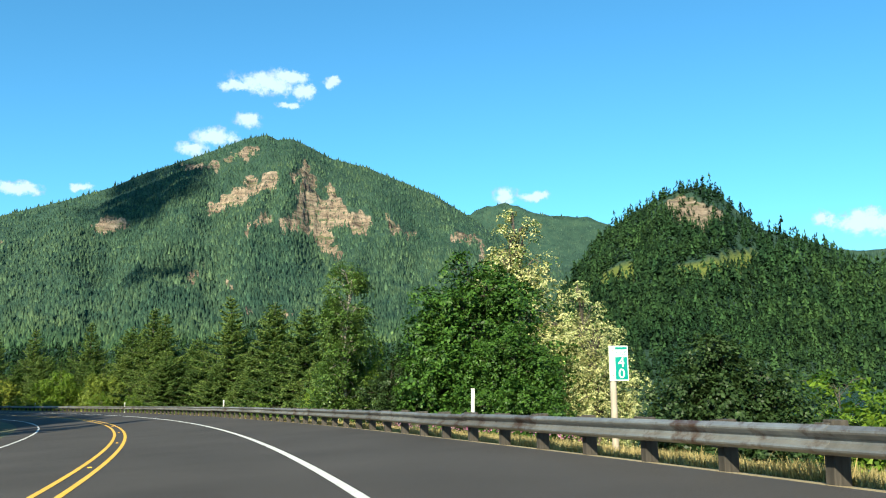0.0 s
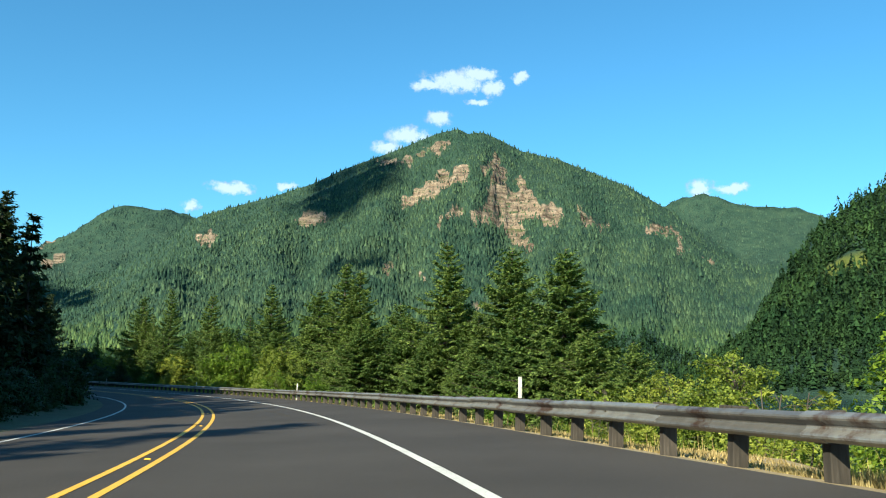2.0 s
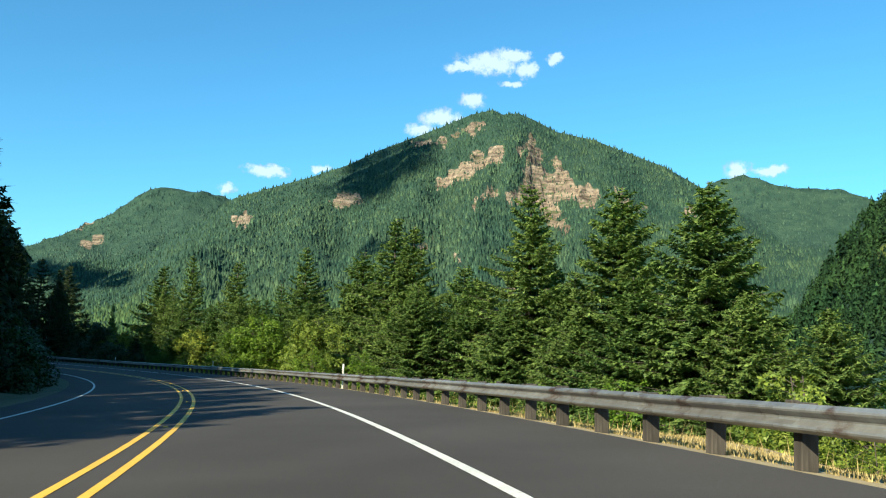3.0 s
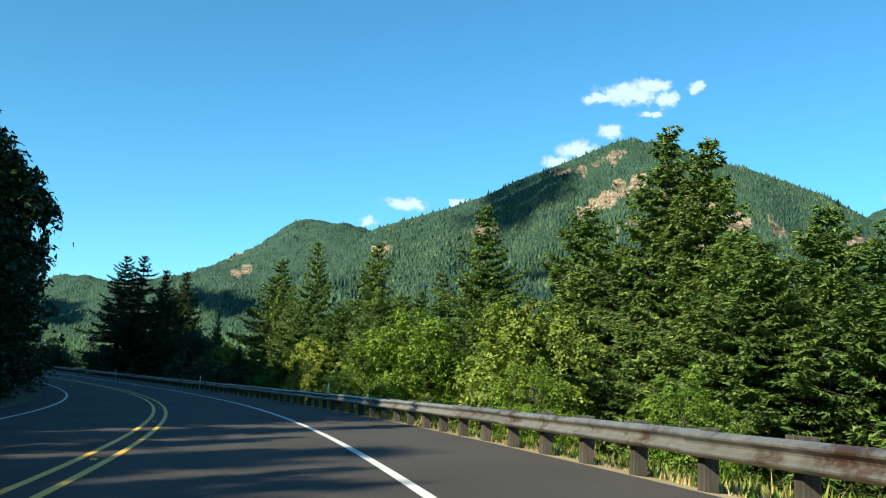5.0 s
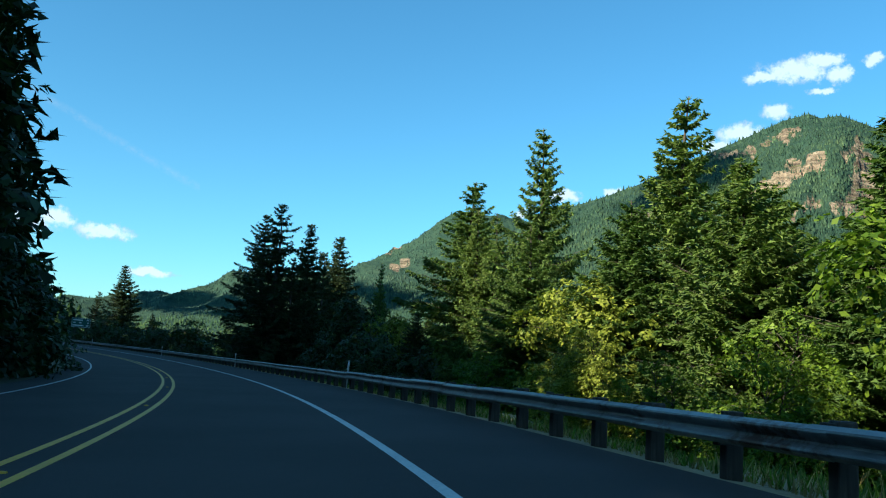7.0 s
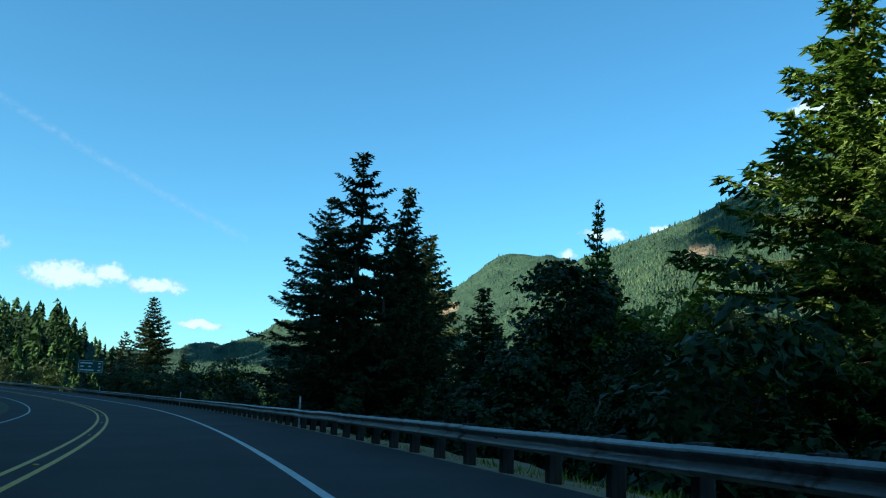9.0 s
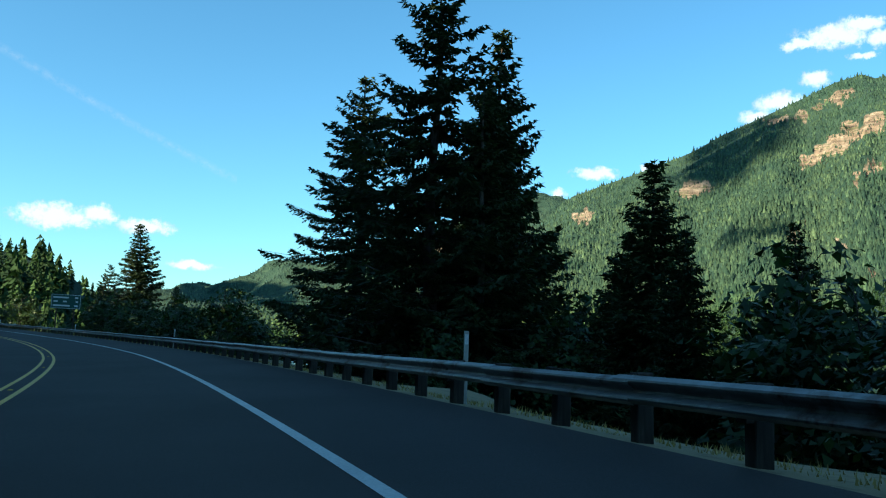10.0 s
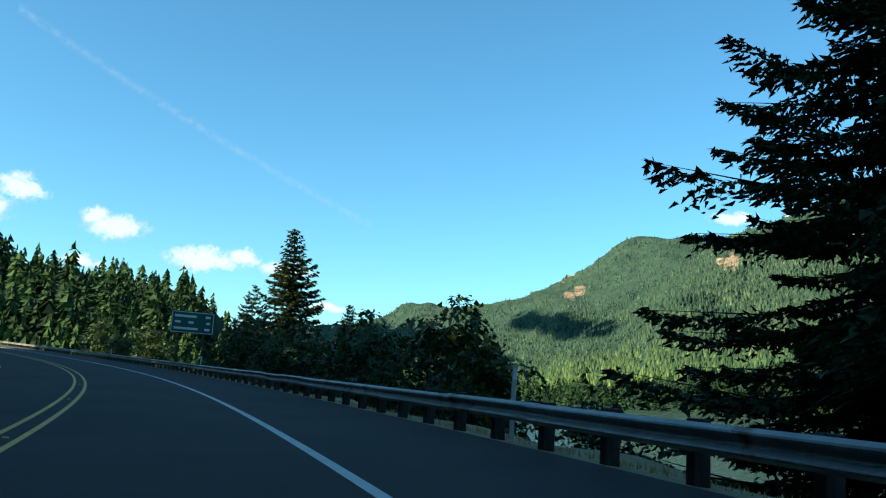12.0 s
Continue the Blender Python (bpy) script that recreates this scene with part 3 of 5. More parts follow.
inside_by = near_strokes(CLIFFS)
close_by = np.argwhere(inside_by > -60)
ragged = np.zeros(AZ.shape)
buttress = np.zeros(AZ.shape)
for i, j in close_by:
    a, h = AZ[i, j] * 54.1, as_seen[i, j]
    ragged[i, j] = 26 * noise.noise((a / 42, h / 30, 1.5)) + 17 * noise.noise((a / 15, h / 13, 7.1))
    buttress[i, j] = noise.noise((a / 34, h / 150, 2.2)) + 0.7 * noise.noise((a / 13, h / 90, 5.2)) + 0.35 * noise.noise((a / 6, h / 40, 8.8))
rock = np.clip((inside_by + ragged) / 10, 0, 1)
meadow = np.clip(near_strokes(MEADOWS) / 8, 0, 1)
bench = (fz / 46.0 + 0.35 * np.sin(AZ * 1.3) + 0.2 * buttress) % 1.0
fz = fz + rock * np.where(RR > 1700, 1.0, 0.4) * ((np.clip((bench - 0.55) * 6, 0, 1) - bench) * 34 + 13 * buttress)
na, nr = AZ.shape
idx = (np.arange(na - 1)[:, None] * nr + np.arange(nr - 1)[None]).ravel()
far_me = fast_mesh("mountains", np.stack([fx.ravel(), fy.ravel(), fz.ravel()], -1), np.stack([idx, idx + nr, idx + nr + 1, idx + 1], -1), [FAR_GROUND], smooth=False)
far_me.attributes.new("rock", "FLOAT", "POINT").data.foreach_set("value", rock.ravel().astype(np.float32))
far_me.attributes.new("meadow", "FLOAT", "POINT").data.foreach_set("value", meadow.ravel().astype(np.float32))
tagged(new("mountains", far_me), "forested mountains with brown basalt cliffs across the river", "mountain", kind="structure")

# low land that closes the place behind the camera
back_a = np.radians(np.linspace(100, 295, 60))
back = []
for rr, hh in ((340, -14.0), (420, 4.0), (900, 90.0), (1500, 150.0), (2400, 60.0)):
    back += [(HUB[0] - math.sin(a) * rr, HUB[1] + math.cos(a) * rr, hh * (0.25 + 0.1 * math.sin(a * 9) + 0.1 * math.sin(a * 4 + 1)) if hh > 0 else hh) for a in back_a]
tagged(mesh_object("ground", back, [(k * 60 + i, k * 60 + i + 1, (k + 1) * 60 + i + 1, (k + 1) * 60 + i) for k in range(4) for i in range(59)], EARTH, smooth=True),
       "low wooded land behind the road", "ground", kind="structure")


def far_forest():
    """Conifers over all far slopes, evenly spread as seen from the road."""
    rng = np.random.default_rng(5)
    v = np.stack([fx, fy, fz], -1)
    a, b, c = v[:-1, :-1], v[1:, :-1], v[:-1, 1:]
    nrm = np.cross(b - a, c - a)
    mid = (v[:-1, :-1] + v[1:, 1:]) / 2
    eye = mid - np.array([HUB[0], HUB[1], 0.0])
    dist = np.linalg.norm(eye, axis=-1)
    toward = ((nrm * np.sign(nrm[..., 2:3]) * eye).sum(-1) < 0)
    w = np.abs((nrm * eye).sum(-1)) / dist ** 3 * np.where(toward, 1, 0.15)
    w = np.where((mid[..., 2] > RIVER + 1.0), w, 0)
    w = w * np.where(rock[:-1, :-1] > 0.5, 0.22, 1) * np.where(meadow[:-1, :-1] > 0.3, 0.06, 1)
    w = w * np.where(RR[:-1, :-1] < 700, 1.3, 1.0) * np.where((RR[:-1, :-1] > 1700) & (RR[:-1, :-1] < 2600), 0.8, 1.0)
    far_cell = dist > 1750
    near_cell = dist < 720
    # needle colour turns bluer and hazier with distance
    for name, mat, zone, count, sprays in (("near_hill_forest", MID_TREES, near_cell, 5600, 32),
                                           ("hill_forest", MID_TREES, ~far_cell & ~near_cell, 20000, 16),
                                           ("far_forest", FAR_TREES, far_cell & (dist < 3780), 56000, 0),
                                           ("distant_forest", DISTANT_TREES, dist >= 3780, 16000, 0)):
        verts, faces = [], []
        wz = np.where(zone, w, 0)
        wz = (wz / wz.sum()).ravel()
        pick = rng.choice(len(wz), count, p=wz)
        i, j = np.unravel_index(pick, dist.shape)
        ua, ub = rng.random((2, count))
        bs = (v[i, j] * ((1 - ua) * (1 - ub))[:, None] + v[i + 1, j] * (ua * (1 - ub))[:, None] + v[i, j + 1] * ((1 - ua) * ub)[:, None] + v[i + 1, j + 1] * (ua * ub)[:, None])
        d_t = dist[i, j]
        sz = rng.uniform(0.5, 1.25, count) ** 1.2 * np.interp(d_t, [400, 700, 1000, 1700, 1760, 2400, 3300, 4500], [9.0, 11.5, 19, 17, 14.5, 14, 13, 11])
        sz = sz * np.where(rock[i, j] > 0.3, 0.6, 1.0) * np.where(rng.random(count) < 0.04, 1.5, 1.0) * np.where((d_t > 3420) & (d_t < 3900), 1.2, 1.0)
        wd = sz * rng.uniform(0.18, 0.30, count) * np.where(d_t > 1750, 1.3, np.where(d_t < 800, 1.15, 1.1))
        n, sides = count, 4
        if sprays:
            # many small downswept boughs round each stem
            hh = np.sort(rng.random((n, sprays)) ** 1.15, 1)
            ang = rng.random((n, sprays)) * 6.283
            out = np.stack([np.cos(ang), np.sin(ang), 0 * ang], -1)
            side = np.stack([-np.sin(ang), np.cos(ang), 0 * ang], -1)
            up = np.array([0, 0, 1.0])
            girth = wd[:, None] * (0.10 + 1.05 * (1 - hh) ** 0.75) * rng.uniform(0.55, 1.15, (n, sprays))
            stem = bs[:, None, :] + up * (sz[:, None] * (0.02 + 0.98 * hh))[..., None]
            inner = stem + out * (girth * 0.15)[..., None] + up * (sz[:, None] * 0.07)[..., None]
            tip = stem + out * girth[..., None] - up * (sz[:, None] * rng.uniform(0.03, 0.14, (n, sprays)))[..., None]
            half = (0.20 * wd[:, None] + 0.26 * girth)[..., None]
            verts.append(np.stack([inner, tip + side * half, tip - side * half], 2).reshape(-1, 3))
            first = np.arange(n * sprays).reshape(n, sprays) * 3
            faces.append(np.stack([first, first + 1, first + 2], -1).reshape(-1, 3))
            faces.append(np.stack([first[:, :-1], first[:, 1:], first[:, :-1] + 1], -1).reshape(-1, 3))
        else:
            ang = rng.random(n)[:, None] * 6.28 + np.arange(sides)[None] * 2 * np.pi / sides
            jag = rng.uniform(0.72, 1.22, (n, sides))
            ring = np.stack([np.cos(ang), np.sin(ang)], -1) * wd[:, None, None] * jag[..., None] + rng.normal(0, 0.16, (n, 1, 2)) * wd[:, None, None]
            drop = rng.normal(0, 0.035, (n, sides)) * sz[:, None]
            low = np.concatenate([bs[:, None, :2] + ring, ((bs[:, 2] - 0.15 * sz)[:, None] + drop)[..., None]], -1)
            tip = np.stack([bs[:, 0], bs[:, 1], bs[:, 2] + sz], -1)[:, None]
            n0 = np.arange(n)[:, None] * (sides + 1)
            k0 = np.arange(sides)[None]
            faces.append(np.stack([n0 + k0, n0 + (k0 + 1) % sides, np.broadcast_to(n0 + sides, (n, sides))], -1).reshape(-1, 3))
            verts.append(np.concatenate([low, tip], 1).reshape(-1, 3))
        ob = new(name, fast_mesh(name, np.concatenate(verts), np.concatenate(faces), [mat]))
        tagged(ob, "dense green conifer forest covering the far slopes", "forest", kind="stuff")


far_forest()


# ---- trees ----
def tube(points, radii, sides=7):
    """Places and quads of a tapered tube along points."""
    points = np.asarray(points, float)
    v, f = [], []
    for k, (p, r) in enumerate(zip(points, radii)):
        d = points[min(k + 1, len(points) - 1)] - points[max(k - 1, 0)]
        d = d / (np.linalg.norm(d) + 1e-9)
        a = np.cross(d, (0.3, 0.9, 0.1))
        a = a / (np.linalg.norm(a) + 1e-9)
        b = np.cross(d, a)
        for i in range(sides):
            t = 2 * np.pi * i / sides
            v.append(p + r * (np.cos(t) * a + np.sin(t) * b))
        if k:
            o = (k - 1) * sides
            f += [(o + i, o + (i + 1) % sides, o + sides + (i + 1) % sides, o + sides + i) for i in range(sides)]
    return np.array(v), np.array(f)


def joined(pieces):
    v, f, o = [], [], 0
    for a, b in pieces:
        v.append(a)
        f.append(b + o)
        o += len(a)
    return np.concatenate(v), np.concatenate(f)


def conifer(height, spread, seed, mat, bare=0.04, label="", gaps=0.0, sparse_top=0.0, density=1.0, whorl=1.0, twig=1.0):
    """A fir or spruce: tapered trunk, whorls of drooping boughs set with flat needle sprays."""
    rng = np.random.default_rng(seed)
    root = new("conifer_tree")
    lean = rng.normal(0, 0.012, 2)
    zs = np.linspace(-1.0, height, 9)
    bend = lambda z: np.stack([lean[0] * z + 0.10 * np.sin(z * 0.5), lean[1] * z + 0.10 * np.cos(z * 0.4) - 0.1, z], -1)  # noqa: E731
    tv, tf = tube(bend(zs), np.interp(zs / height, [-0.1, 0, 0.5, 1], [0.024, 0.019, 0.010, 0.0012]) * height, 8)
    trunk = new("trunk", fast_mesh("trunk", tv, tf, [BARK], smooth=True))
    trunk.parent = root
    tris, wood = [], []
    z = height * bare
    up = np.array([0, 0, 1.0])
    g = 1.0 / math.sqrt(density)
    while z < height * 0.985:
        u = z / height
        reach = spread * (1 - u) ** 0.85 * (0.72 + 0.28 * min(1, u / 0.10)) + 0.15
        if u > 0.7:
            reach *= 1 - sparse_top * 0.35
        count = int(rng.integers(6, 10))
        turn = rng.random() * 6.283
        for k in range(count):
            if rng.random() < gaps + sparse_top * 0.3 * max(0, u - 0.5) * 2:
                continue
            a = turn + (k + rng.uniform(-0.35, 0.35)) * 6.283 / count
            L = reach * rng.choice([0.55, 0.8, 0.95, 1.08]) * rng.uniform(0.88, 1.06)
            out = np.array([np.cos(a), np.sin(a), 0.0])
            side = np.array([-out[1], out[0], 0.0])
            rise = np.interp(u, [0, 0.5, 0.9, 1], [-0.10, 0.06, 0.45, 1.1]) + rng.normal(0, 0.08)
            n = max(3, int(L / (0.23 * g)))
            t = (np.arange(n) + rng.uniform(0.4, 0.9)) / n
            stem = bend(np.array(z)) + out * (L * t)[:, None] + up * (L * (rise * t - 0.30 * t + 0.27 * t ** 2.4))[:, None]
            if L > 2.2 and density > 0.6:
                wood.append(tube(np.vstack([bend(np.array(z)), stem[n // 2], stem[-1]]), [0.010 * L, 0.006 * L, 0.004], 3))
            spray = twig * np.clip(0.60 * L * np.sqrt(t) * (1.02 - t) ** 0.75, 0.16, 1.35)
            for sgn in (-1, 1):
                far_out = spray * rng.uniform(0.6, 1.2, n)
                d = side * sgn * 0.85 + out * rng.uniform(0.35, 0.95, n)[:, None] + up * rng.uniform(-0.40, 0.02, n)[:, None]
                d /= np.linalg.norm(d, axis=1)[:, None]
                for share in np.arange(0.15, 0.99, 0.28 * g):
                    keep = far_out * share < far_out - 0.02
                    keep &= far_out > share * 0.35 * g
                    m = int(keep.sum())
                    if not m:
                        continue
                    p = stem[keep] + d[keep] * (far_out[keep] * share)[:, None] - up * (0.16 * (far_out[keep] * share) ** 2)[:, None] + rng.normal(0, 0.03, (m, 3))
                    way = d[keep] + rng.normal(0, 0.38, (m, 3)) - up * rng.uniform(0, 0.30, m)[:, None]
                    way /= np.linalg.norm(way, axis=1)[:, None]
                    across = np.cross(way, up) + rng.normal(0, 0.35, (m, 3))
                    long_ = (g * rng.uniform(0.26, 0.50, m))[:, None]
                    wid = across * (g * rng.uniform(0.085, 0.15, m))[:, None]
                    tris.append(np.stack([p + wid, p + way * long_, p - wid], 1))
                    hang = up * (g * rng.uniform(0.07, 0.13, m))[:, None] + wid * 0.3
                    tris.append(np.stack([p + hang * 0.6, p + way * long_ * 0.85 - up * 0.04, p - hang], 1))
            tip = np.stack([stem - side * 0.10 * g, stem + out * 0.40 * g + up * rng.uniform(-0.02, 0.10, n)[:, None], stem + side * 0.10 * g], 1)
            tris.append(tip)
        z += (height * 0.016 + rng.uniform(0.06, 0.24)) * whorl
    top_at = bend(np.array([height * 0.93, height * 0.965, height * 0.99]))
    for p in top_at:
        for a in rng.random(5) * 6.283:
            o = np.array([np.cos(a), np.sin(a), 0.0])
            tris.append(np.stack([p - up * 0.05, p + o * 0.30 + up * 0.16, p + up * 0.07], 0)[None])
    q = np.concatenate(tris)
    crown = new("crown", fast_mesh("crown", q.reshape(-1, 3), np.arange(len(q) * 3).reshape(-1, 3), [mat]))
    crown.parent = root
    if wood:
        wv, wf = joined(wood)
        limbs = new("limbwork", fast_mesh("limbwork", wv, wf, [BARK]))
        limbs.parent = root
    return tagged(root, label or "tall dense green fir with drooping boughs", "tree", "firs along the road")


def leafy(height, spread, seed, mat, label, leaf=0.16, leaves=5200, lobes=16, low=0.12, bark=None, extra=None, name="broadleaf_tree", group="broadleaf trees along the road", column=False, pointed=False,
          waist=(0.62, 0.72, 0.70, 0.66, 0.52, 0.34, 0.12)):
    """A broadleaf tree or bush: forking stems, uneven lobes of many small bent leaves with gaps between."""
    rng = np.random.default_rng(seed)
    root = new(name)
    bark = bark or BARK
    wood, centres = [], []
    stems = 1 if height > 9 else int(rng.integers(2, 5))
    for k in range(stems):
        a, off = rng.random() * 6.28, (0.0 if stems == 1 else 0.25)
        top = np.array([np.cos(a), np.sin(a), 0]) * spread * rng.uniform(0.02, 0.3 if stems > 1 else 0.08) + np.array([0, 0, height * rng.uniform(0.72, 0.9)])
        foot = np.array([np.cos(a) * off, np.sin(a) * off, -0.6])
        mid = (foot + top) / 2 + rng.normal(0, 0.05 * height, 3) * (1, 1, 0)
        r0 = (0.016 if height > 9 else 0.011) * height / math.sqrt(stems) + 0.015
        wood.append(tube(np.stack([foot, foot * 0.65 + mid * 0.35, mid, (mid + top) / 2, top]), [r0, r0 * 0.8, r0 * 0.55, r0 * 0.32, 0.015], 6))
        for j in range(max(3, lobes // stems)):
            t = rng.uniform(low, 1.0)
            base = foot + (mid - foot) * min(1, t * 2) if t < 0.5 else mid + (top - mid) * (t * 2 - 1)
            b = rng.random() * 6.28
            if column:
                wide = spread * np.interp(t, [0, 0.15, 0.4, 0.55, 0.75, 0.9, 1], waist)
            else:
                wide = spread * np.interp(t, [0, 0.2, 0.5, 0.8, 1], [0.9, 1.0, 1.0, 0.76, 0.34])
            c = base + np.array([np.cos(b), np.sin(b), 0]) * wide * rng.uniform(0.25, 0.78) + np.array([0, 0, rng.uniform(0.0, 0.12) * height])
            wood.append(tube(np.stack([base, (base + c) / 2 + (0, 0, 0.04 * height), c]), [r0 * 0.38 * (1.1 - t) + 0.012, r0 * 0.2, 0.008], 4))
            centres.append((c, wide * (rng.uniform(0.26, 0.44) if column else rng.uniform(0.20, 0.36)) + 0.10))
    wv, wf = joined(wood)
    st = new("trunk", fast_mesh("trunk", wv, wf, [bark], smooth=True))
    st.parent = root
    share = np.array([r ** 2 for _, r in centres])
    share = (share / share.sum() * leaves).astype(int) + 4
    quads = []
    for (c, r), n in zip(centres, share):
        k = max(3, n // 22)
        aim = rng.normal(size=(k, 3)) + np.array([0, 0, 0.25])
        aim /= np.linalg.norm(aim, axis=1)[:, None]
        heart = c + aim * (r * rng.uniform(0.45, 1.12, k))[:, None] * np.array([1, 1, 0.82])
        face = aim * 0.65 + np.array([0, 0, 0.65]) + rng.normal(0, 0.22, (k, 3))
        face /= np.linalg.norm(face, axis=1)[:, None]
        which = rng.integers(0, k, n)
        away = rng.normal(0, 1, (n, 3)) * leaf * 1.9
        away -= face[which] * (away * face[which]).sum(1)[:, None] * 0.8
        p = heart[which] + away - np.array([0, 0, 1.0]) * (0.35 * np.linalg.norm(away, axis=1) ** 2 / (leaf * 3.0))[:, None]
        inner = rng.random(n) < 0.12
        p[inner] = c + (p[inner] - c) * rng.uniform(0.1, 0.7, (int(inner.sum()), 1))
        p[:, 2] = np.maximum(p[:, 2], 0.05)
        nrm = face[which] + rng.normal(0, 0.38, (n, 3)) + away * 0.8
        nrm /= np.linalg.norm(nrm, axis=1)[:, None]
        a = np.cross(nrm, rng.normal(size=(n, 3)))
        a /= np.linalg.norm(a, axis=1)[:, None]
        b = np.cross(nrm, a)
        sz = leaf * rng.uniform(0.6, 1.35, n)[:, None]
        if pointed:
            quads.append(np.stack([p - a * sz, p + a * sz * 0.15 + b * sz * 0.7, p + a * sz, p + a * sz * 0.25 - b * sz * 0.6], 1))
        else:
            quads.append(np.stack([p - a * sz, p + a * sz * 0.55 + b * sz * 0.75, p + a * sz * 0.75 - b * sz * 0.55], 1))
    q = np.concatenate(quads)
    mats, index = [mat], None
    if extra is not None:
        mats, index = [mat, extra], (rng.random(len(q)) < 0.26).astype(int)
    crown = new("crown", fast_mesh("crown", q.reshape(-1, 3), np.arange(len(q) * q.shape[1]).reshape(-1, q.shape[1]), mats, index))
    crown.parent = root
    return tagged(root, label, "tree" if height > 3.5 else "bush", group)


def plant(make, s, lat, turn=0.0, size=1.0, tall=1.0, sink=0.1):
    """Stand a made tree at a place of the roadside; a second use of the same tree is a copy."""
    m = Matrix.Translation(on_ground(s, lat, sink)) @ Matrix.Rotation(turn, 4, "Z")
    if make.get("placed"):
        ob = copy_thing(make, m)
        del ob["placed"]
    else:
        ob = make
        make["placed"] = 1
    ob.matrix_basis = m @ Matrix.Diagonal((size, size, size * tall, 1))
    return ob


def stand(make, s, lat, top, turn=0.0, high=20.0, wide=1.0):
    """Stand a tree so that its tip is at a height over the road's line."""
    need = (top - float(ground_z(s, lat)) + 0.1) / high
    return plant(make, s, lat, turn, wide * need, 1.0 / wide)


FIR_A = conifer(20, 7.6, 11, FIR, label="tall sunlit green fir with drooping boughs", density=1.35, gaps=0.06)
FIR_B = conifer(20, 7.0, 12, FIR, label="slender sunlit green fir with a thin tip", sparse_top=0.8, gaps=0.10, density=1.35)
FIR_C = conifer(20, 9.2, 13, FIR, label="broad bushy sunlit green fir", density=1.0, gaps=0.05)
FIR_D = conifer(20, 8.6, 14, FIR_SHADED, label="broad fir standing in the shade, needles coloured darker for it", density=1.25, gaps=0.42, twig=0.8, whorl=1.3)
FIR_E = conifer(20, 6.4, 15, FIR_SHADED, label="narrow fir standing in the shade, needles coloured darker for it", gaps=0.1, density=0.85)
FIR_G = conifer(24, 9.2, 16, FIR_SHADED, label="large fir with long open boughs in the shade, needles coloured darker", gaps=0.24, density=2.0, twig=0.85)
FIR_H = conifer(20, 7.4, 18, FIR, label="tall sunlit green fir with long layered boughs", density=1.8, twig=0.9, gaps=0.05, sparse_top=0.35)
FIR_FAR = conifer(20, 6.8, 17, FIR_SHADED, label="mostly unseen dark fir added to shade the road and roadside", density=0.13, whorl=2.4)

# firs beside the rail: along, right, tip over the road's line
for k, (s_, l_, z_, kind, w_) in enumerate([
        (132.1, 28.9, 18.1, FIR_H, 0.9), (123.0, 31.6, 16.2, FIR_A, 1.0), (114.1, 31.4, 14.7, FIR_A, 1.0), (127.1, 29.0, 9.3, FIR_C, 1.0), (137.5, 26.9, 9.8, FIR_C, 1.0), (118.2, 29.0, 8.2, FIR_C, 1.1),
        (151.5, 24.5, 17.7, FIR_H, 0.9), (148.7, 25.8, 16.6, FIR_H, 0.9), (144.3, 23.2, 9.8, FIR_C, 1.1), (140.2, 21.6, 8.8, FIR_C, 1.0), (156.9, 22.2, 9.8, FIR_A, 1.0),
        (169.9, 22.3, 16.3, FIR_H, 0.85), (161.1, 26.0, 15.1, FIR_A, 1.0), (165.3, 21.1, 8.9, FIR_C, 1.0), (175.7, 20.0, 9.8, FIR_B, 1.0), (181.0, 19.0, 10.3, FIR_C, 0.9),
        (204.6, 20.9, 18.2, FIR_H, 0.66), (190.2, 21.6, 16.3, FIR_H, 0.85), (194.6, 15.3, 9.3, FIR_B, 1.0), (203.4, 14.8, 3.6, FIR_C, 0.8), (208.2, 13.6, 5.0, FIR_E, 0.9), (186.2, 16.4, 9.3, FIR_A, 1.0),
        (219.6, 21.9, 17.6, FIR_H, 1.0), (215.5, 21.3, 14.4, FIR_H, 0.75), (213.2, 21.7, 13.8, FIR_B, 0.75), (230.0, 18.0, 11.0, FIR_B, 0.48), (228.4, 17.4, 8.6, FIR_B, 0.5),
        (109.0, 30.0, 6.6, FIR_C, 1.0), (105.5, 33.5, 5.4, FIR_C, 1.0), (116.0, 34.5, 9.4, FIR_C, 1.0), (121.5, 26.5, 6.2, FIR_C, 1.0), (130.0, 25.2, 7.4, FIR_A, 1.0), (134.5, 33.0, 11.6, FIR_A, 1.0),
        (143.5, 29.5, 12.0, FIR_C, 0.9), (153.5, 29.0, 11.0, FIR_A, 1.0), (157.5, 27.5, 8.6, FIR_C, 1.0), (173.0, 25.5, 11.6, FIR_A, 1.0), (179.0, 23.5, 12.2, FIR_B, 1.0), (184.5, 22.5, 10.4, FIR_A, 1.0), (126.0, 35.0, 8.4, FIR_C, 1.0)]):
    stand(kind, s_, l_, z_, k * 2.4, 20.0, w_ * 1.25)
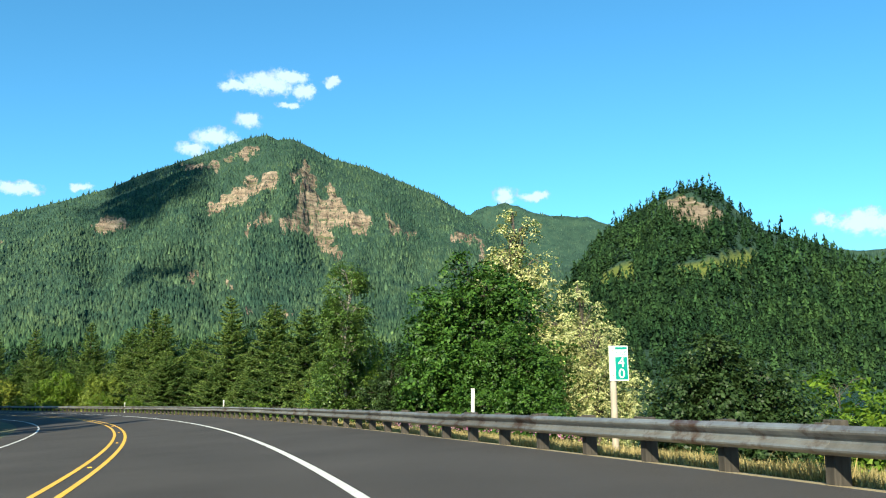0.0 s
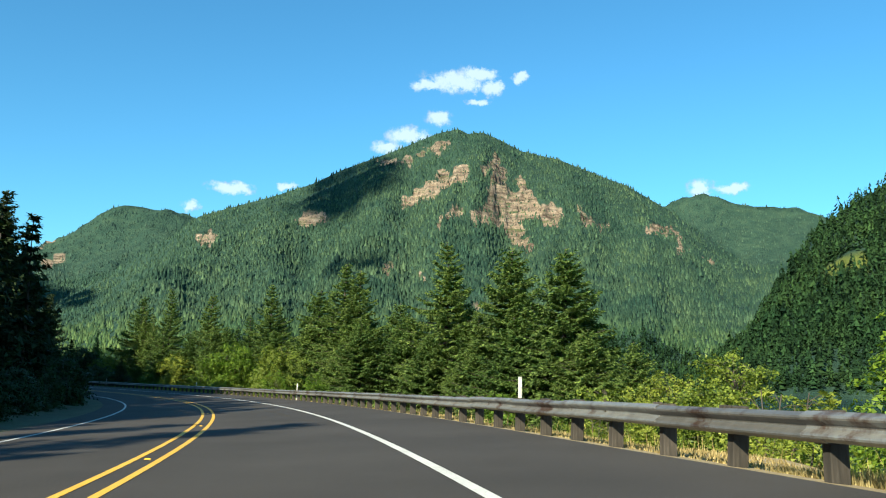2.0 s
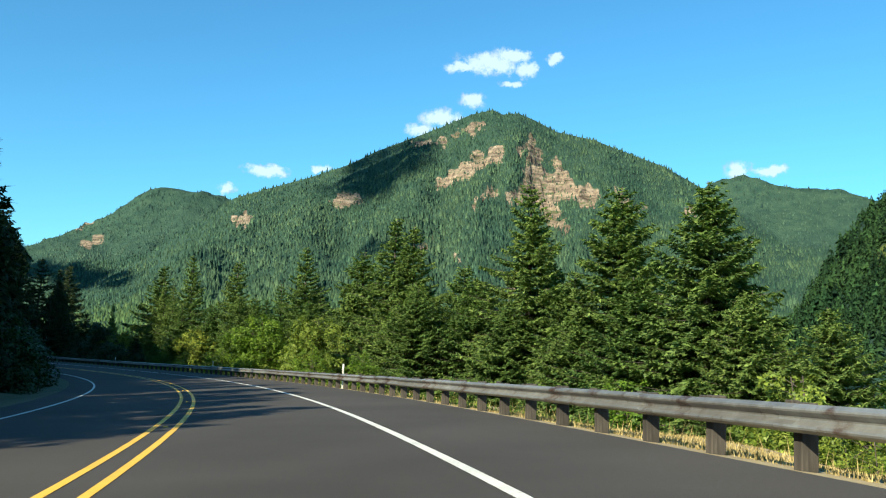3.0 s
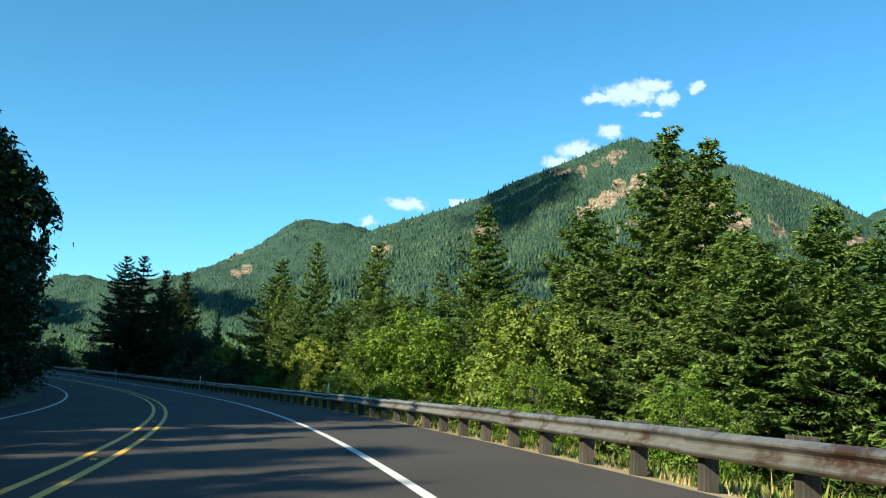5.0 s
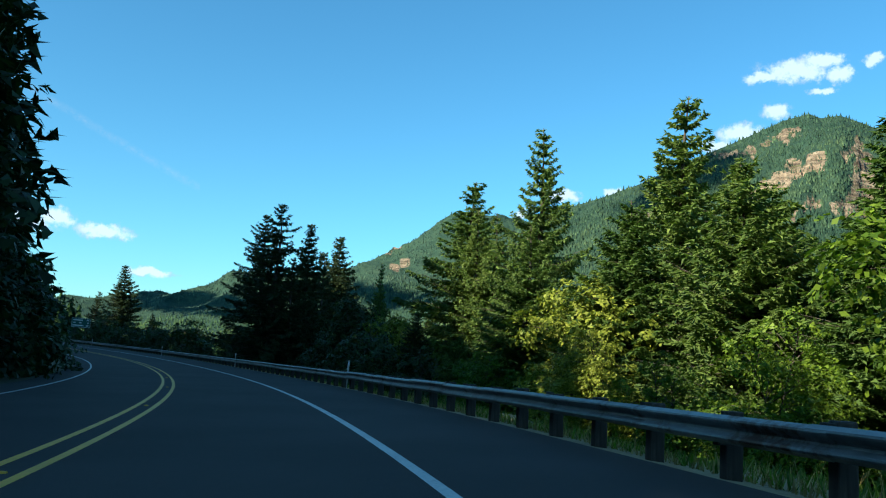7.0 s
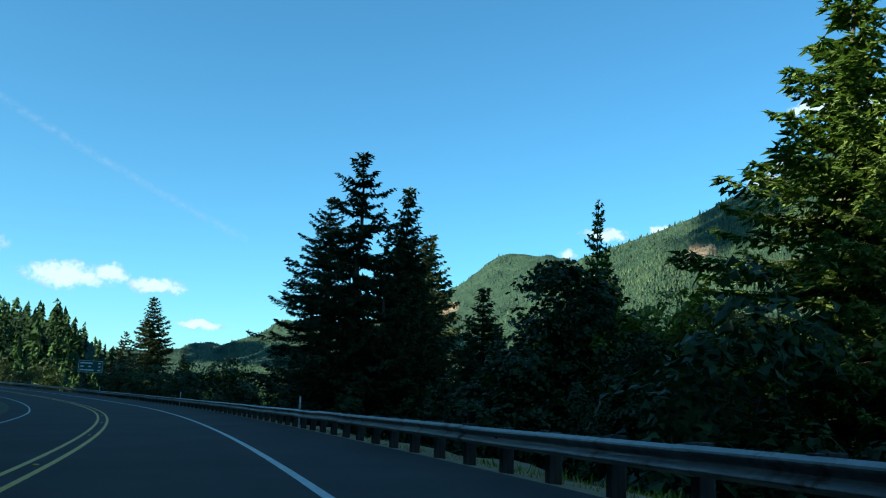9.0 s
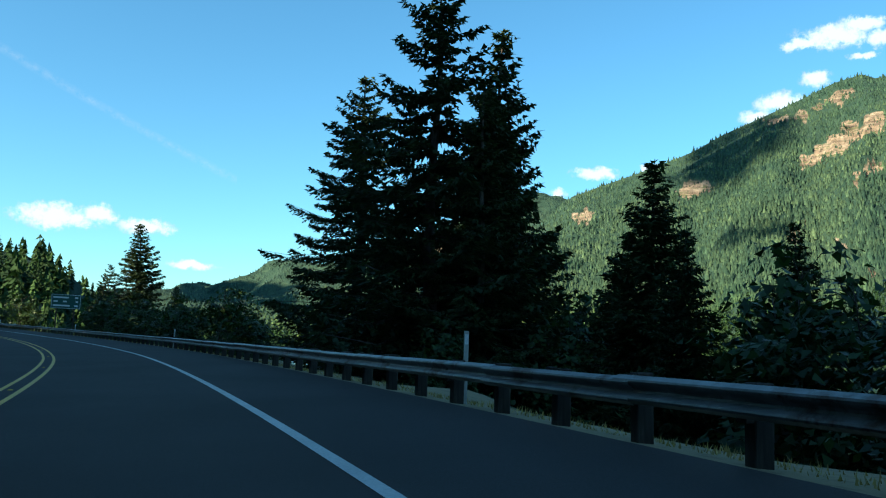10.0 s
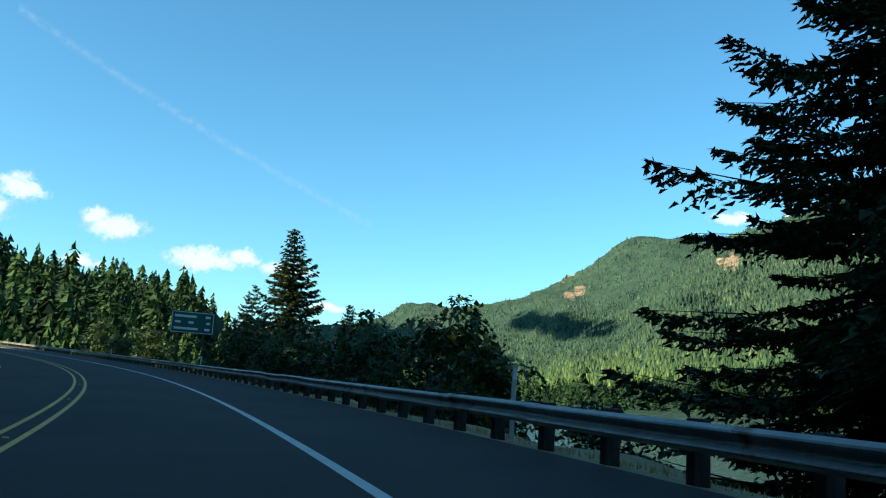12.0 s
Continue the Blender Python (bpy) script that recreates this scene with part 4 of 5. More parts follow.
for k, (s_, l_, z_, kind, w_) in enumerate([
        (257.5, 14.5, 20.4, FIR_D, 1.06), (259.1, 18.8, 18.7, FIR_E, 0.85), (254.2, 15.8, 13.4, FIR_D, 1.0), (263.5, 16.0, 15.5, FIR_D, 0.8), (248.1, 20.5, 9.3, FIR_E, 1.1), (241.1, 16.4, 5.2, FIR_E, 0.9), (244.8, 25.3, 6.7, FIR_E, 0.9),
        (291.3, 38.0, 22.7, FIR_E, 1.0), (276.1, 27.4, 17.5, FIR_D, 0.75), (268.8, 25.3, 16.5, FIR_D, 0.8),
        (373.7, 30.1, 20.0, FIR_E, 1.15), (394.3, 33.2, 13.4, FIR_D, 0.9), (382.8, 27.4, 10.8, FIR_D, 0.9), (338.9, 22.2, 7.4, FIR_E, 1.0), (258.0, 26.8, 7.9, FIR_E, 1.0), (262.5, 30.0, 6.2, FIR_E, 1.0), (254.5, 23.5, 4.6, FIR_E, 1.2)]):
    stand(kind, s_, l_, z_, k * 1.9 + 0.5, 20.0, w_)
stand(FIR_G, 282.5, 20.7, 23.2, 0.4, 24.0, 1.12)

# ---- a cloud overhead, out of sight, whose shadow lies on the mountain ----
CLOUD_WHITE = grained("cloud_white", [(0.3, (0.72, 0.72, 0.74)), (0.7, (0.85, 0.85, 0.85))], 0.01, 1.0, None, 0, None)


def cloud_over(ahead, billows):
    """A heap of round billows, each on the line from a place on the mountain (azimuth, height) to the sun."""
    bm = bmesh.new()
    foot = None
    for az, seen, rad in billows:
        col = int(np.argmin(np.abs(az_g - az)))
        up = np.where(r_g > 1500, as_seen[col], -99.0)
        for step_ in range(-3, 4):
            want = seen + step_ * rad * 0.22
            row = int(np.argmax(up > want)) if up.max() > want else int(np.argmax(up))
            at = Vector((fx[col, row], fy[col, row], fz[col, row])) + to_sun * ahead
            foot = foot or at
            res = bmesh.ops.create_icosphere(bm, subdivisions=2, radius=rad * (1 - 0.07 * abs(step_)))
            for v in res["verts"]:
                n = v.co.normalized()
                v.co *= 1 + 0.22 * noise.noise(n * 2.3 + Vector((az, want, rad)) * 0.1)
                v.co += at - foot
    me = bpy.data.meshes.new("cloud")
    bm.to_mesh(me)
    bm.free()
    me.materials.append(CLOUD_WHITE)
    ob = new("cloud", me)
    ob.location = foot
    return tagged(ob, "white billowing cloud high over the valley", "cloud", "clouds over the valley")


cloud_over(9000.0, [(19.4, 779, 54), (20.7, 758, 54), (22.0, 732, 54), (23.4, 694, 54), (19.8, 727, 50), (21.3, 678, 58), (22.7, 641, 58), (24.2, 635, 46), (21.8, 616, 38), (23.3, 594, 38),
                    (25.0, 616, 32), (26.0, 603, 24), (20.2, 804, 36), (21.8, 768, 36), (23.2, 730, 36), (24.2, 685, 36), (18.7, 790, 34)])
cloud_over(6000.0, [(23.0 - 0.5 * k, 372 + 5.5 * k, 17 + 5 * math.sin(k * 1.1)) for k in range(8)])
cloud_over(5000.0, [(44.5 - 0.5 * k, 235 + 6 * math.sin(k * 1.3), 36) for k in range(7)])
cloud_over(5000.0, [(41.7 - 0.5 * k, 205 + 4 * k, 34) for k in range(7)])
cloud_over(4000.0, [(57.5 - 0.6 * k, 150 + 5 * math.sin(k * 1.1), 46) for k in range(12)])

# ---- broadleaf trees and bushes on the river side ----
POP = leafy(14, 3.9, 31, POPLAR, "slender poplar with glossy silvery green leaves", 0.07, 42000, 80, 0.05, PALE_BARK, column=True, pointed=True, waist=(0.9, 1.1, 0.66, 0.52, 0.66, 0.6, 0.35))
BIG = leafy(12, 4.7, 32, MAPLE_DEEP, "large dense green maple behind the rail", 0.092, 84000, 130, 0.03, pointed=True)
PLUME = leafy(15, 5.0, 33, CREAM, "tall tree covered in pale cream blossom", 0.078, 52000, 120, 0.03, BARK, POPLAR, column=True)
BUSH_A = leafy(6, 3.0, 34, MAPLE_YELLOW, "bright yellow-green maple bush behind the rail", 0.06, 32000, 90, 0.02)
BUSH_B = leafy(6, 3.1, 35, MAPLE, "dense green maple bush behind the rail", 0.07, 26000, 90, 0.02)
ROUND_A = leafy(9, 4.3, 44, MAPLE_YELLOW, "rounded yellow-green maple with broad leaves beside the rail", 0.088, 44000, 100, 0.02, pointed=True)
ROUND_B = leafy(9, 4.5, 45, MAPLE, "rounded green maple with some browning leaves beside the rail", 0.088, 44000, 100, 0.02, pointed=True)
BUSH_E = leafy(6, 3.6, 38, MAPLE, "rounded green bush on the river bank", 0.115, 9000, 60, 0.02)
BUSH_C = leafy(3.4, 2.2, 36, MAPLE_YELLOW, "small yellow-green shrub on the bank", 0.06, 8000, 30, 0.02, name="shrub", group="shrubs on the bank")
# darker leaf copy for trees in shadow, the shade put into the colour
BUSH_D = leafy(7, 3.7, 37, foliage("shaded_leaves", (0.014, 0.028, 0.008), (0.036, 0.060, 0.018), 0.25, 0.5), "leafy tree standing in the shade, leaves coloured darker for it", 0.175, 4400, 48, 0.03)

BUSH_F = leafy(7, 2.9, 39, bpy.data.materials["shaded_leaves"], "tall leafy maple standing in the shade, leaves coloured darker for it", 0.075, 42000, 80, 0.03, pointed=True)

for k, (make, s_, l_, top, high) in enumerate([
        (POP, 51.8, 11.1, 10.7, 14), (POP, 51.0, 10.9, 10.5, 14), (POP, 53.0, 11.0, 7.8, 14), (PLUME, 51.2, 22.4, 13.0, 15), (BIG, 46.0, 16.9, 11.1, 12), (PLUME, 51.8, 23.0, 14.8, 15), (BUSH_F, 50.6, 14.7, 4.9, 7), (BUSH_F, 48.8, 13.4, 4.2, 7), (PLUME, 43.9, 23.2, 8.4, 15), (PLUME, 41.0, 22.0, 5.5, 15), (BIG, 41.5, 17.5, 6.0, 12), (BUSH_B, 57.5, 11.6, 3.1, 6),
        (BUSH_F, 28.6, 19.0, 4.2, 7), (BUSH_F, 26.6, 20.2, 3.4, 7), (BUSH_F, 27.6, 19.8, 4.3, 7),
        (BUSH_A, 78.2, 20.0, 3.7, 6), (BUSH_A, 83.4, 20.6, 2.8, 6), (BUSH_C, 73.2, 19.0, 2.5, 3.4), (BUSH_C, 103.6, 28.5, 3.1, 3.4), (BUSH_C, 96.2, 25.3, 1.6, 3.4), (BUSH_C, 64.9, 13.7, 1.6, 3.4), (BUSH_C, 90.0, 20.0, 1.0, 3.4),
        (BUSH_E, 33.0, 30.0, 2.6, 6), (BUSH_E, 29.0, 33.5, 3.4, 6), (BUSH_E, 24.0, 31.0, 1.6, 6), (BUSH_E, 20.0, 27.0, 0.4, 6), (BUSH_E, 88.0, 28.0, 0.8, 6), (BUSH_E, 97.0, 34.0, 1.4, 6), (BUSH_E, 82.0, 33.0, 0.4, 6), (BUSH_E, 74.0, 28.0, 0.2, 6),
        (BUSH_E, 68.0, 24.0, -0.2, 6), (BUSH_E, 93.0, 25.5, 0.6, 6), (BUSH_E, 106.0, 37.0, 2.0, 6), (BUSH_E, 62.0, 27.0, 0.0, 6), (BUSH_E, 57.0, 31.0, 0.8, 6), (BUSH_E, 114.0, 25.5, 1.2, 6),
        (ROUND_A, 149.5, 14.8, 7.0, 9), (ROUND_B, 165.6, 15.2, 7.1, 9), (ROUND_A, 187.0, 15.6, 6.6, 9), (ROUND_B, 196.5, 17.5, 5.2, 9), (BUSH_B, 143.4, 12.4, 3.0, 6), (BUSH_A, 155.5, 12.0, 1.4, 6), (BUSH_B, 160.5, 11.2, 1.8, 6), (BUSH_B, 171.5, 12.2, 3.2, 6),
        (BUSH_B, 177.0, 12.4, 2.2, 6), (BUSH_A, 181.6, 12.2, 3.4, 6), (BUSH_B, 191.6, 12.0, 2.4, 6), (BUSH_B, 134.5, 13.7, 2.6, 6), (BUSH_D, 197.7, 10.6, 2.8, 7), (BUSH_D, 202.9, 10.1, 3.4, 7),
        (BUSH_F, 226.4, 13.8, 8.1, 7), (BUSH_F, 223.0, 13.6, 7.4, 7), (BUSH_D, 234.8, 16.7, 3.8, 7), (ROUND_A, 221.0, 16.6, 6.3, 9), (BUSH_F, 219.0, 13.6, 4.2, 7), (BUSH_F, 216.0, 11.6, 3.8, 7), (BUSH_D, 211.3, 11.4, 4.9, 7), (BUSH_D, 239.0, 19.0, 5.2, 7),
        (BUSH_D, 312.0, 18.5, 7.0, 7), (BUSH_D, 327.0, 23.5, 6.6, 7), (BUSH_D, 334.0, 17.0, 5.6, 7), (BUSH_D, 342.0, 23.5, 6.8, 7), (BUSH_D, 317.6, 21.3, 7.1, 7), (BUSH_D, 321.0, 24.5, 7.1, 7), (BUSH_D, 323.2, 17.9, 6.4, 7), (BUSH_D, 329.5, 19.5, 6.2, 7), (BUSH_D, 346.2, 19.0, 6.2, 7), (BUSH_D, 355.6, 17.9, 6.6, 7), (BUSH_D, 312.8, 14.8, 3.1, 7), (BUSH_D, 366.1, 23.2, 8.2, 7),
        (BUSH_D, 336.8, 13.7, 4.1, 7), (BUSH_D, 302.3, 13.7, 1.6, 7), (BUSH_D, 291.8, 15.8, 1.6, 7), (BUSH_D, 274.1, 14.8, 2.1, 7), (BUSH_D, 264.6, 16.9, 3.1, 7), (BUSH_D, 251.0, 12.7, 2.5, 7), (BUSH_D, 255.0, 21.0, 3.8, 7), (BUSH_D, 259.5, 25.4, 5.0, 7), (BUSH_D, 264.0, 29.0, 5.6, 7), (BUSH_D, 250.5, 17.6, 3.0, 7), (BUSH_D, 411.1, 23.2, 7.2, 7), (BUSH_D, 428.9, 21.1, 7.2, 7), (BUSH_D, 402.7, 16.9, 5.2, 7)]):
    stand(make, s_, l_, top, k * 1.7, high)

stand(BUSH_B, 52.6, 13.1, 5.6, 1.0, 6, 0.5)


def dead_shrub(seed, height, spread):
    """A leafless grey bush: many forking crooked sticks."""
    rng2 = np.random.default_rng(seed)
    wood = []
    for k in range(26):
        a2 = rng2.random() * 6.283
        out = np.array([math.cos(a2), math.sin(a2), 0.0])
        tip = out * spread * rng2.uniform(0.3, 1.0) + np.array([0, 0, height * rng2.uniform(0.45, 1.0)])
        mid = tip * 0.5 + rng2.normal(0, 0.12, 3)
        wood.append(tube(np.stack([out * 0.1 - np.array([0, 0, 0.3]), mid, tip]), [0.022, 0.015, 0.006], 4))
        for j in range(4):
            t = rng2.uniform(0.4, 0.95)
            p0 = mid + (tip - mid) * t
            wood.append(tube(np.stack([p0, p0 + rng2.normal(0, 0.22, 3), p0 + rng2.normal(0, 0.42, 3) + np.array([0, 0, 0.2])]), [0.010, 0.007, 0.003], 3))
    root = new("dead_shrub")
    v2, f2 = joined([(v, f if f.shape[1] == 4 else f) for v, f in wood])
    st = new("limbwork", fast_mesh("limbwork", v2, f2, [DEAD_BARK]))
    st.parent = root
    return tagged(root, "bare grey leafless shrub among green bushes", "bush", "shrubs on the bank")


DEAD = dead_shrub(91, 2.2, 1.6)
for k, (s_, l_) in enumerate(((44.2, 12.4), (45.6, 13.0), (43.0, 12.0), (48.6, 12.2))):
    plant(DEAD, s_, l_, k * 1.9, 1.0 - 0.12 * k)

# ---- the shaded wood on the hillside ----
# leaf colour itself darkened to carry the hillside's shade
LEFT_BROAD = leafy(18, 5.4, 41, foliage("dark_broad_leaves", (0.012, 0.022, 0.007), (0.030, 0.048, 0.014), 0.25, 0.5), "tall broadleaf tree on the shaded hillside, leaves coloured darker for it", 0.25, 9500, 66, 0.16, group="trees on the hillside")
rng = np.random.default_rng(77)
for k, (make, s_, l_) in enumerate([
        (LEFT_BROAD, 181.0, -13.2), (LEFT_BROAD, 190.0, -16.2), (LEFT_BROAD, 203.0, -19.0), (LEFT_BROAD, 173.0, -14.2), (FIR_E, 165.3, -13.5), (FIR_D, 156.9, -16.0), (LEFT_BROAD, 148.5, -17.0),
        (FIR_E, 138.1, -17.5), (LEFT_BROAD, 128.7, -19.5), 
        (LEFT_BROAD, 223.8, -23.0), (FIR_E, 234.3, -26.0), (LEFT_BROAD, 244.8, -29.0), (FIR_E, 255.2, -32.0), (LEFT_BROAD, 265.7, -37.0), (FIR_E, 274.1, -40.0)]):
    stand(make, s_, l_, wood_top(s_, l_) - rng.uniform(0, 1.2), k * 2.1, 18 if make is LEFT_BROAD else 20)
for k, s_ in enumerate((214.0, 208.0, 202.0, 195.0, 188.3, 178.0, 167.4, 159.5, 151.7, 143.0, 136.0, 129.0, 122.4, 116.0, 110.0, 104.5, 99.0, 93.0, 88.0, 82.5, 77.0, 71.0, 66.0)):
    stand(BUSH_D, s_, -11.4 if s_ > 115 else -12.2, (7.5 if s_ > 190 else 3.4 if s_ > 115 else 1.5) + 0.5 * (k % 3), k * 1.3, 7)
# close rows of firs, mostly out of view, added to shade the road
for lat_, gap, first in ((-18.5, 4.2, 66), (-22.5, 5.0, 66), (-30.0, 7.5, 64), (-42.0, 11.0, 84), (-58.0, 13.0, 110)):
    s_ = float(first)
    while s_ < (236 if lat_ > -25 else 286 if lat_ > -40 else 312 if lat_ > -50 else 338):
        l_ = lat_ + rng.normal(0, 1.0)
        kind = FIR_E if lat_ == -18.5 and 84 < s_ < 117 else FIR_FAR
        tall = wood_top(s_, l_) - rng.uniform(0, 2.2) - float(ground_z(s_, l_))
        if tall > 6:
            plant(kind, s_, l_, s_ * 1.3, min(tall, 34.0) / 26.0, 1.3)
        s_ += gap * rng.uniform(0.8, 1.2)
# two more rows of out-of-view firs, added to keep the sun off
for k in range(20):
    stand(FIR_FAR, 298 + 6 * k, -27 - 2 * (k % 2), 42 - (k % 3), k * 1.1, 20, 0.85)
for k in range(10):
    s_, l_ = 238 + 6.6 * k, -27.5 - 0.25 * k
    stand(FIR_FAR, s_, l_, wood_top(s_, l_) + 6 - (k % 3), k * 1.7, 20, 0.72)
# unseen trees added behind the first bend to shade road and river-side bushes
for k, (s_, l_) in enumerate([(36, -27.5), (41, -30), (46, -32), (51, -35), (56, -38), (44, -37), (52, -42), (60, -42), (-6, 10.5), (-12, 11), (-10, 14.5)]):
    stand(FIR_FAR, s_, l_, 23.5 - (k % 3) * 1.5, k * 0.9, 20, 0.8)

# ---- guardrail ----
BAY = 1.86


def rail_lat(s):
    return float(edge_lat(s)) + 0.02


def rail_top(s):
    """Height of the beam's upper edge: the rail stands lower along the first bend."""
    return float(np.interp(s, [18, 34, 58, 225, 262], [0.62, 0.64, 0.72, 0.72, 0.66]))


W_PROFILE = [(0.0, 0.0), (-0.010, -0.006), (-0.075, -0.040), (-0.083, -0.062), (-0.075, -0.084), (-0.010, -0.128), (0.0, -0.155), (-0.010, -0.182), (-0.075, -0.226), (-0.083, -0.248), (-0.075, -0.270), (-0.010, -0.302), (0.0, -0.310)]
rail = tagged(new("guardrail"), "weathered galvanised steel guardrail on wooden posts, partly rusted", "guardrail")


def beam_panel(s_a, s_b, proud):
    """One W-shaped beam, lapped over the next."""
    rng2 = np.random.default_rng(int(s_a * 10) + 9000)
    dz, dl = rng2.normal(0, 0.008, 2)
    ss = np.linspace(s_a, s_b, 4)
    v = []
    for off in (0.0, 0.006):
        for s_ in ss:
            h = along(r_dir, s_)
            for l_, z_ in W_PROFILE:
                v.append(tuple(spot(s_, rail_lat(s_) + l_ + dl * 0.4 - proud + off, float(along(r_bank, s_)) * rail_lat(s_) + rail_top(s_) + z_ + dz)))
    n, m = len(W_PROFILE), len(ss)
    f = []
    for layer in range(2):
        o = layer * n * m
        for i in range(m - 1):
            for j in range(n - 1):
                q = (o + i * n + j, o + (i + 1) * n + j, o + (i + 1) * n + j + 1, o + i * n + j + 1)
                f.append(q if layer else q[::-1])
    o = n * m
    for i in range(m - 1):
        for j in (0, n - 1):
            f.append((i * n + j, (i + 1) * n + j, o + (i + 1) * n + j, o + i * n + j))
    for i in (0, m - 1):
        for j in range(n - 1):
            f.append((i * n + j, i * n + j + 1, o + i * n + j + 1, o + i * n + j))
    mesh_object("beam", v, f, STEEL, rail)


RAIL_FROM, RAIL_TO = -22.0, 440.0
s_ = RAIL_FROM
k = 0
while s_ < RAIL_TO:
    beam_panel(s_ - 0.16, s_ + 2 * BAY + 0.16, 0.004 * (k % 2))
    s_ += 2 * BAY
    k += 1

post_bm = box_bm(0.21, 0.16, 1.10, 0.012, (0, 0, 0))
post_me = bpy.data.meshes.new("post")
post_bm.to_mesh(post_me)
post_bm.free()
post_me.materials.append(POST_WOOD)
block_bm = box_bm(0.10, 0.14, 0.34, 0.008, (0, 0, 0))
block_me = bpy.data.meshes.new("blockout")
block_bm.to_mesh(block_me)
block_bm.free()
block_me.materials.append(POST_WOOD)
rng = np.random.default_rng(3)
s_ = RAIL_FROM
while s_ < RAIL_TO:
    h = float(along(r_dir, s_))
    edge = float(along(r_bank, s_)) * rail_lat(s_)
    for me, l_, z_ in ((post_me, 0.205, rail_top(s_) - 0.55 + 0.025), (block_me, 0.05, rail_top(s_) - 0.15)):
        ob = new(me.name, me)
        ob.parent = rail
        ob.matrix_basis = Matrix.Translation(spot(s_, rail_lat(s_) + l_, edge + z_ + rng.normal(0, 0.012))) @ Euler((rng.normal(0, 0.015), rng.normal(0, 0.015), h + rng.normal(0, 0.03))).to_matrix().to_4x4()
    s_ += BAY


# ---- markers and signs ----
def delineator():
    root = tagged(new("delineator_post"), "slim white plastic marker post with grey reflector behind the guardrail", "marker post", "marker posts along the rail")
    bm = bmesh.new()
    prof = [(-0.047, 0.0), (-0.036, -0.011), (0.036, -0.011), (0.047, 0.0), (0.036, 0.004), (-0.036, 0.004)]
    rows = []
    for z in (-0.4, 0.2, 0.9, 1.21, 1.225):
        k = 0.9 if z > 1.22 else 1.0
        rows.append([bm.verts.new((x * k, y * k, z)) for x, y in prof])
    for a, b in zip(rows, rows[1:]):
        for i in range(6):
            bm.faces.new((a[i], a[(i + 1) % 6], b[(i + 1) % 6], b[i]))
    bm.faces.new(rows[-1])
    bm.faces.new(rows[0][::-1])
    part("post", bm, MARKER_WHITE, root)
    part("reflector", box_bm(0.066, 0.003, 0.18, 0.0, (0, -0.0135, 1.08)), REFLECTOR, root, "pale grey reflective sheet")
    return root


marker = delineator()
for k, s_ in enumerate((19.3, 64.0, 109.6, 151.2, 192.0, 232.8, 277.2, 323.2, 366.0)):
    lean = ((0.0, 0.02), (0.01, -0.01), (0, 0.01), (0.0, 0.03), (0, 0.04), (0.01, 0.0), (0.0, 0.01), (0, 0), (0, 0))[k]
    m = Matrix.Translation(spot(s_, rail_lat(s_) + 0.34, float(along(r_bank, s_)) * 5.4)) @ Euler((lean[0], lean[1], float(along(r_dir, s_)))).to_matrix().to_4x4()
    if k:
        copy_thing(marker, m)
    else:
        marker.matrix_basis = m


def road_stud():
    """A low raised marker glued between the yellow lines."""
    bm = bmesh.new()
    low = [bm.verts.new((x, y, 0.0)) for x, y in ((-0.05, -0.05), (0.05, -0.05), (0.05, 0.05), (-0.05, 0.05))]
    top = [bm.verts.new((x, y, 0.018)) for x, y in ((-0.042, -0.025), (0.042, -0.025), (0.042, 0.025), (-0.042, 0.025))]
    bm.faces.new(top)
    for i in range(4):
        bm.faces.new((low[i], low[(i + 1) % 4], top[(i + 1) % 4], top[i]))
    root = tagged(new("road_stud"), "small raised yellow marker between the centre lines", "road marker", "raised markers on the centre line")
    part("body", bm, YELLOW_LINE, root)
    return root


stud = road_stud()
for k in range(24):
    s_ = 59.3 + 12.9 * (k - 4)
    m = Matrix.Translation(spot(s_, -2.465, float(along(r_bank, s_)) * -2.465 + 0.004)) @ Euler((0, 0, float(along(r_dir, s_)))).to_matrix().to_4x4()
    if k:
        copy_thing(stud, m)
    else:
        stud.matrix_basis = m


def lettering(text, size, mat, parent, at, name="lettering", depth=0.002):
    cu = bpy.data.curves.new(name, "FONT")
    cu.body, cu.size, cu.align_x, cu.align_y, cu.extrude = text, size, "CENTER", "CENTER", depth
    tmp = new("tmp_text", cu)
    me = bpy.data.meshes.new_from_object(tmp.evaluated_get(bpy.context.evaluated_depsgraph_get()))
    bpy.data.objects.remove(tmp)
    me.materials.clear()
    me.materials.append(mat)
    ob = new(name, me)
    ob.parent = parent
    ob.matrix_basis = Matrix.Translation(at) @ Euler((radians(90), 0, 0)).to_matrix().to_4x4()
    return ob


mile = tagged(new("mile_marker_sign"), "green mile marker sign with white numerals on a grey wooden post", "sign")
post_bm = bmesh.new()
bmesh.ops.create_cone(post_bm, cap_ends=True, segments=14, radius1=0.062, radius2=0.056, depth=2.62, matrix=Matrix.Translation((-0.115, 0.064, 0.62)))
part("post", post_bm, PALE_POST, mile, "pale weathered round wooden post")
part("panel", box_bm(0.335, 0.004, 0.62, 0.0, (-0.012, 0, 1.62)), SIGN_WHITE, mile)
part("green_face", box_bm(0.215, 0.003, 0.40, 0.0, (0.035, -0.0045, 1.53)), SIGN_GREEN, mile)
part("green_band", box_bm(0.215, 0.003, 0.045, 0.0, (0.035, -0.0045, 1.885)), SIGN_GREEN, mile)
lettering("MILE", 0.098, SIGN_GREEN, mile, (0.035, -0.006, 1.795))
lettering("4", 0.235, SIGN_WHITE, mile, (0.035, -0.009, 1.63))
lettering("0", 0.235, SIGN_WHITE, mile, (0.035, -0.009, 1.43))
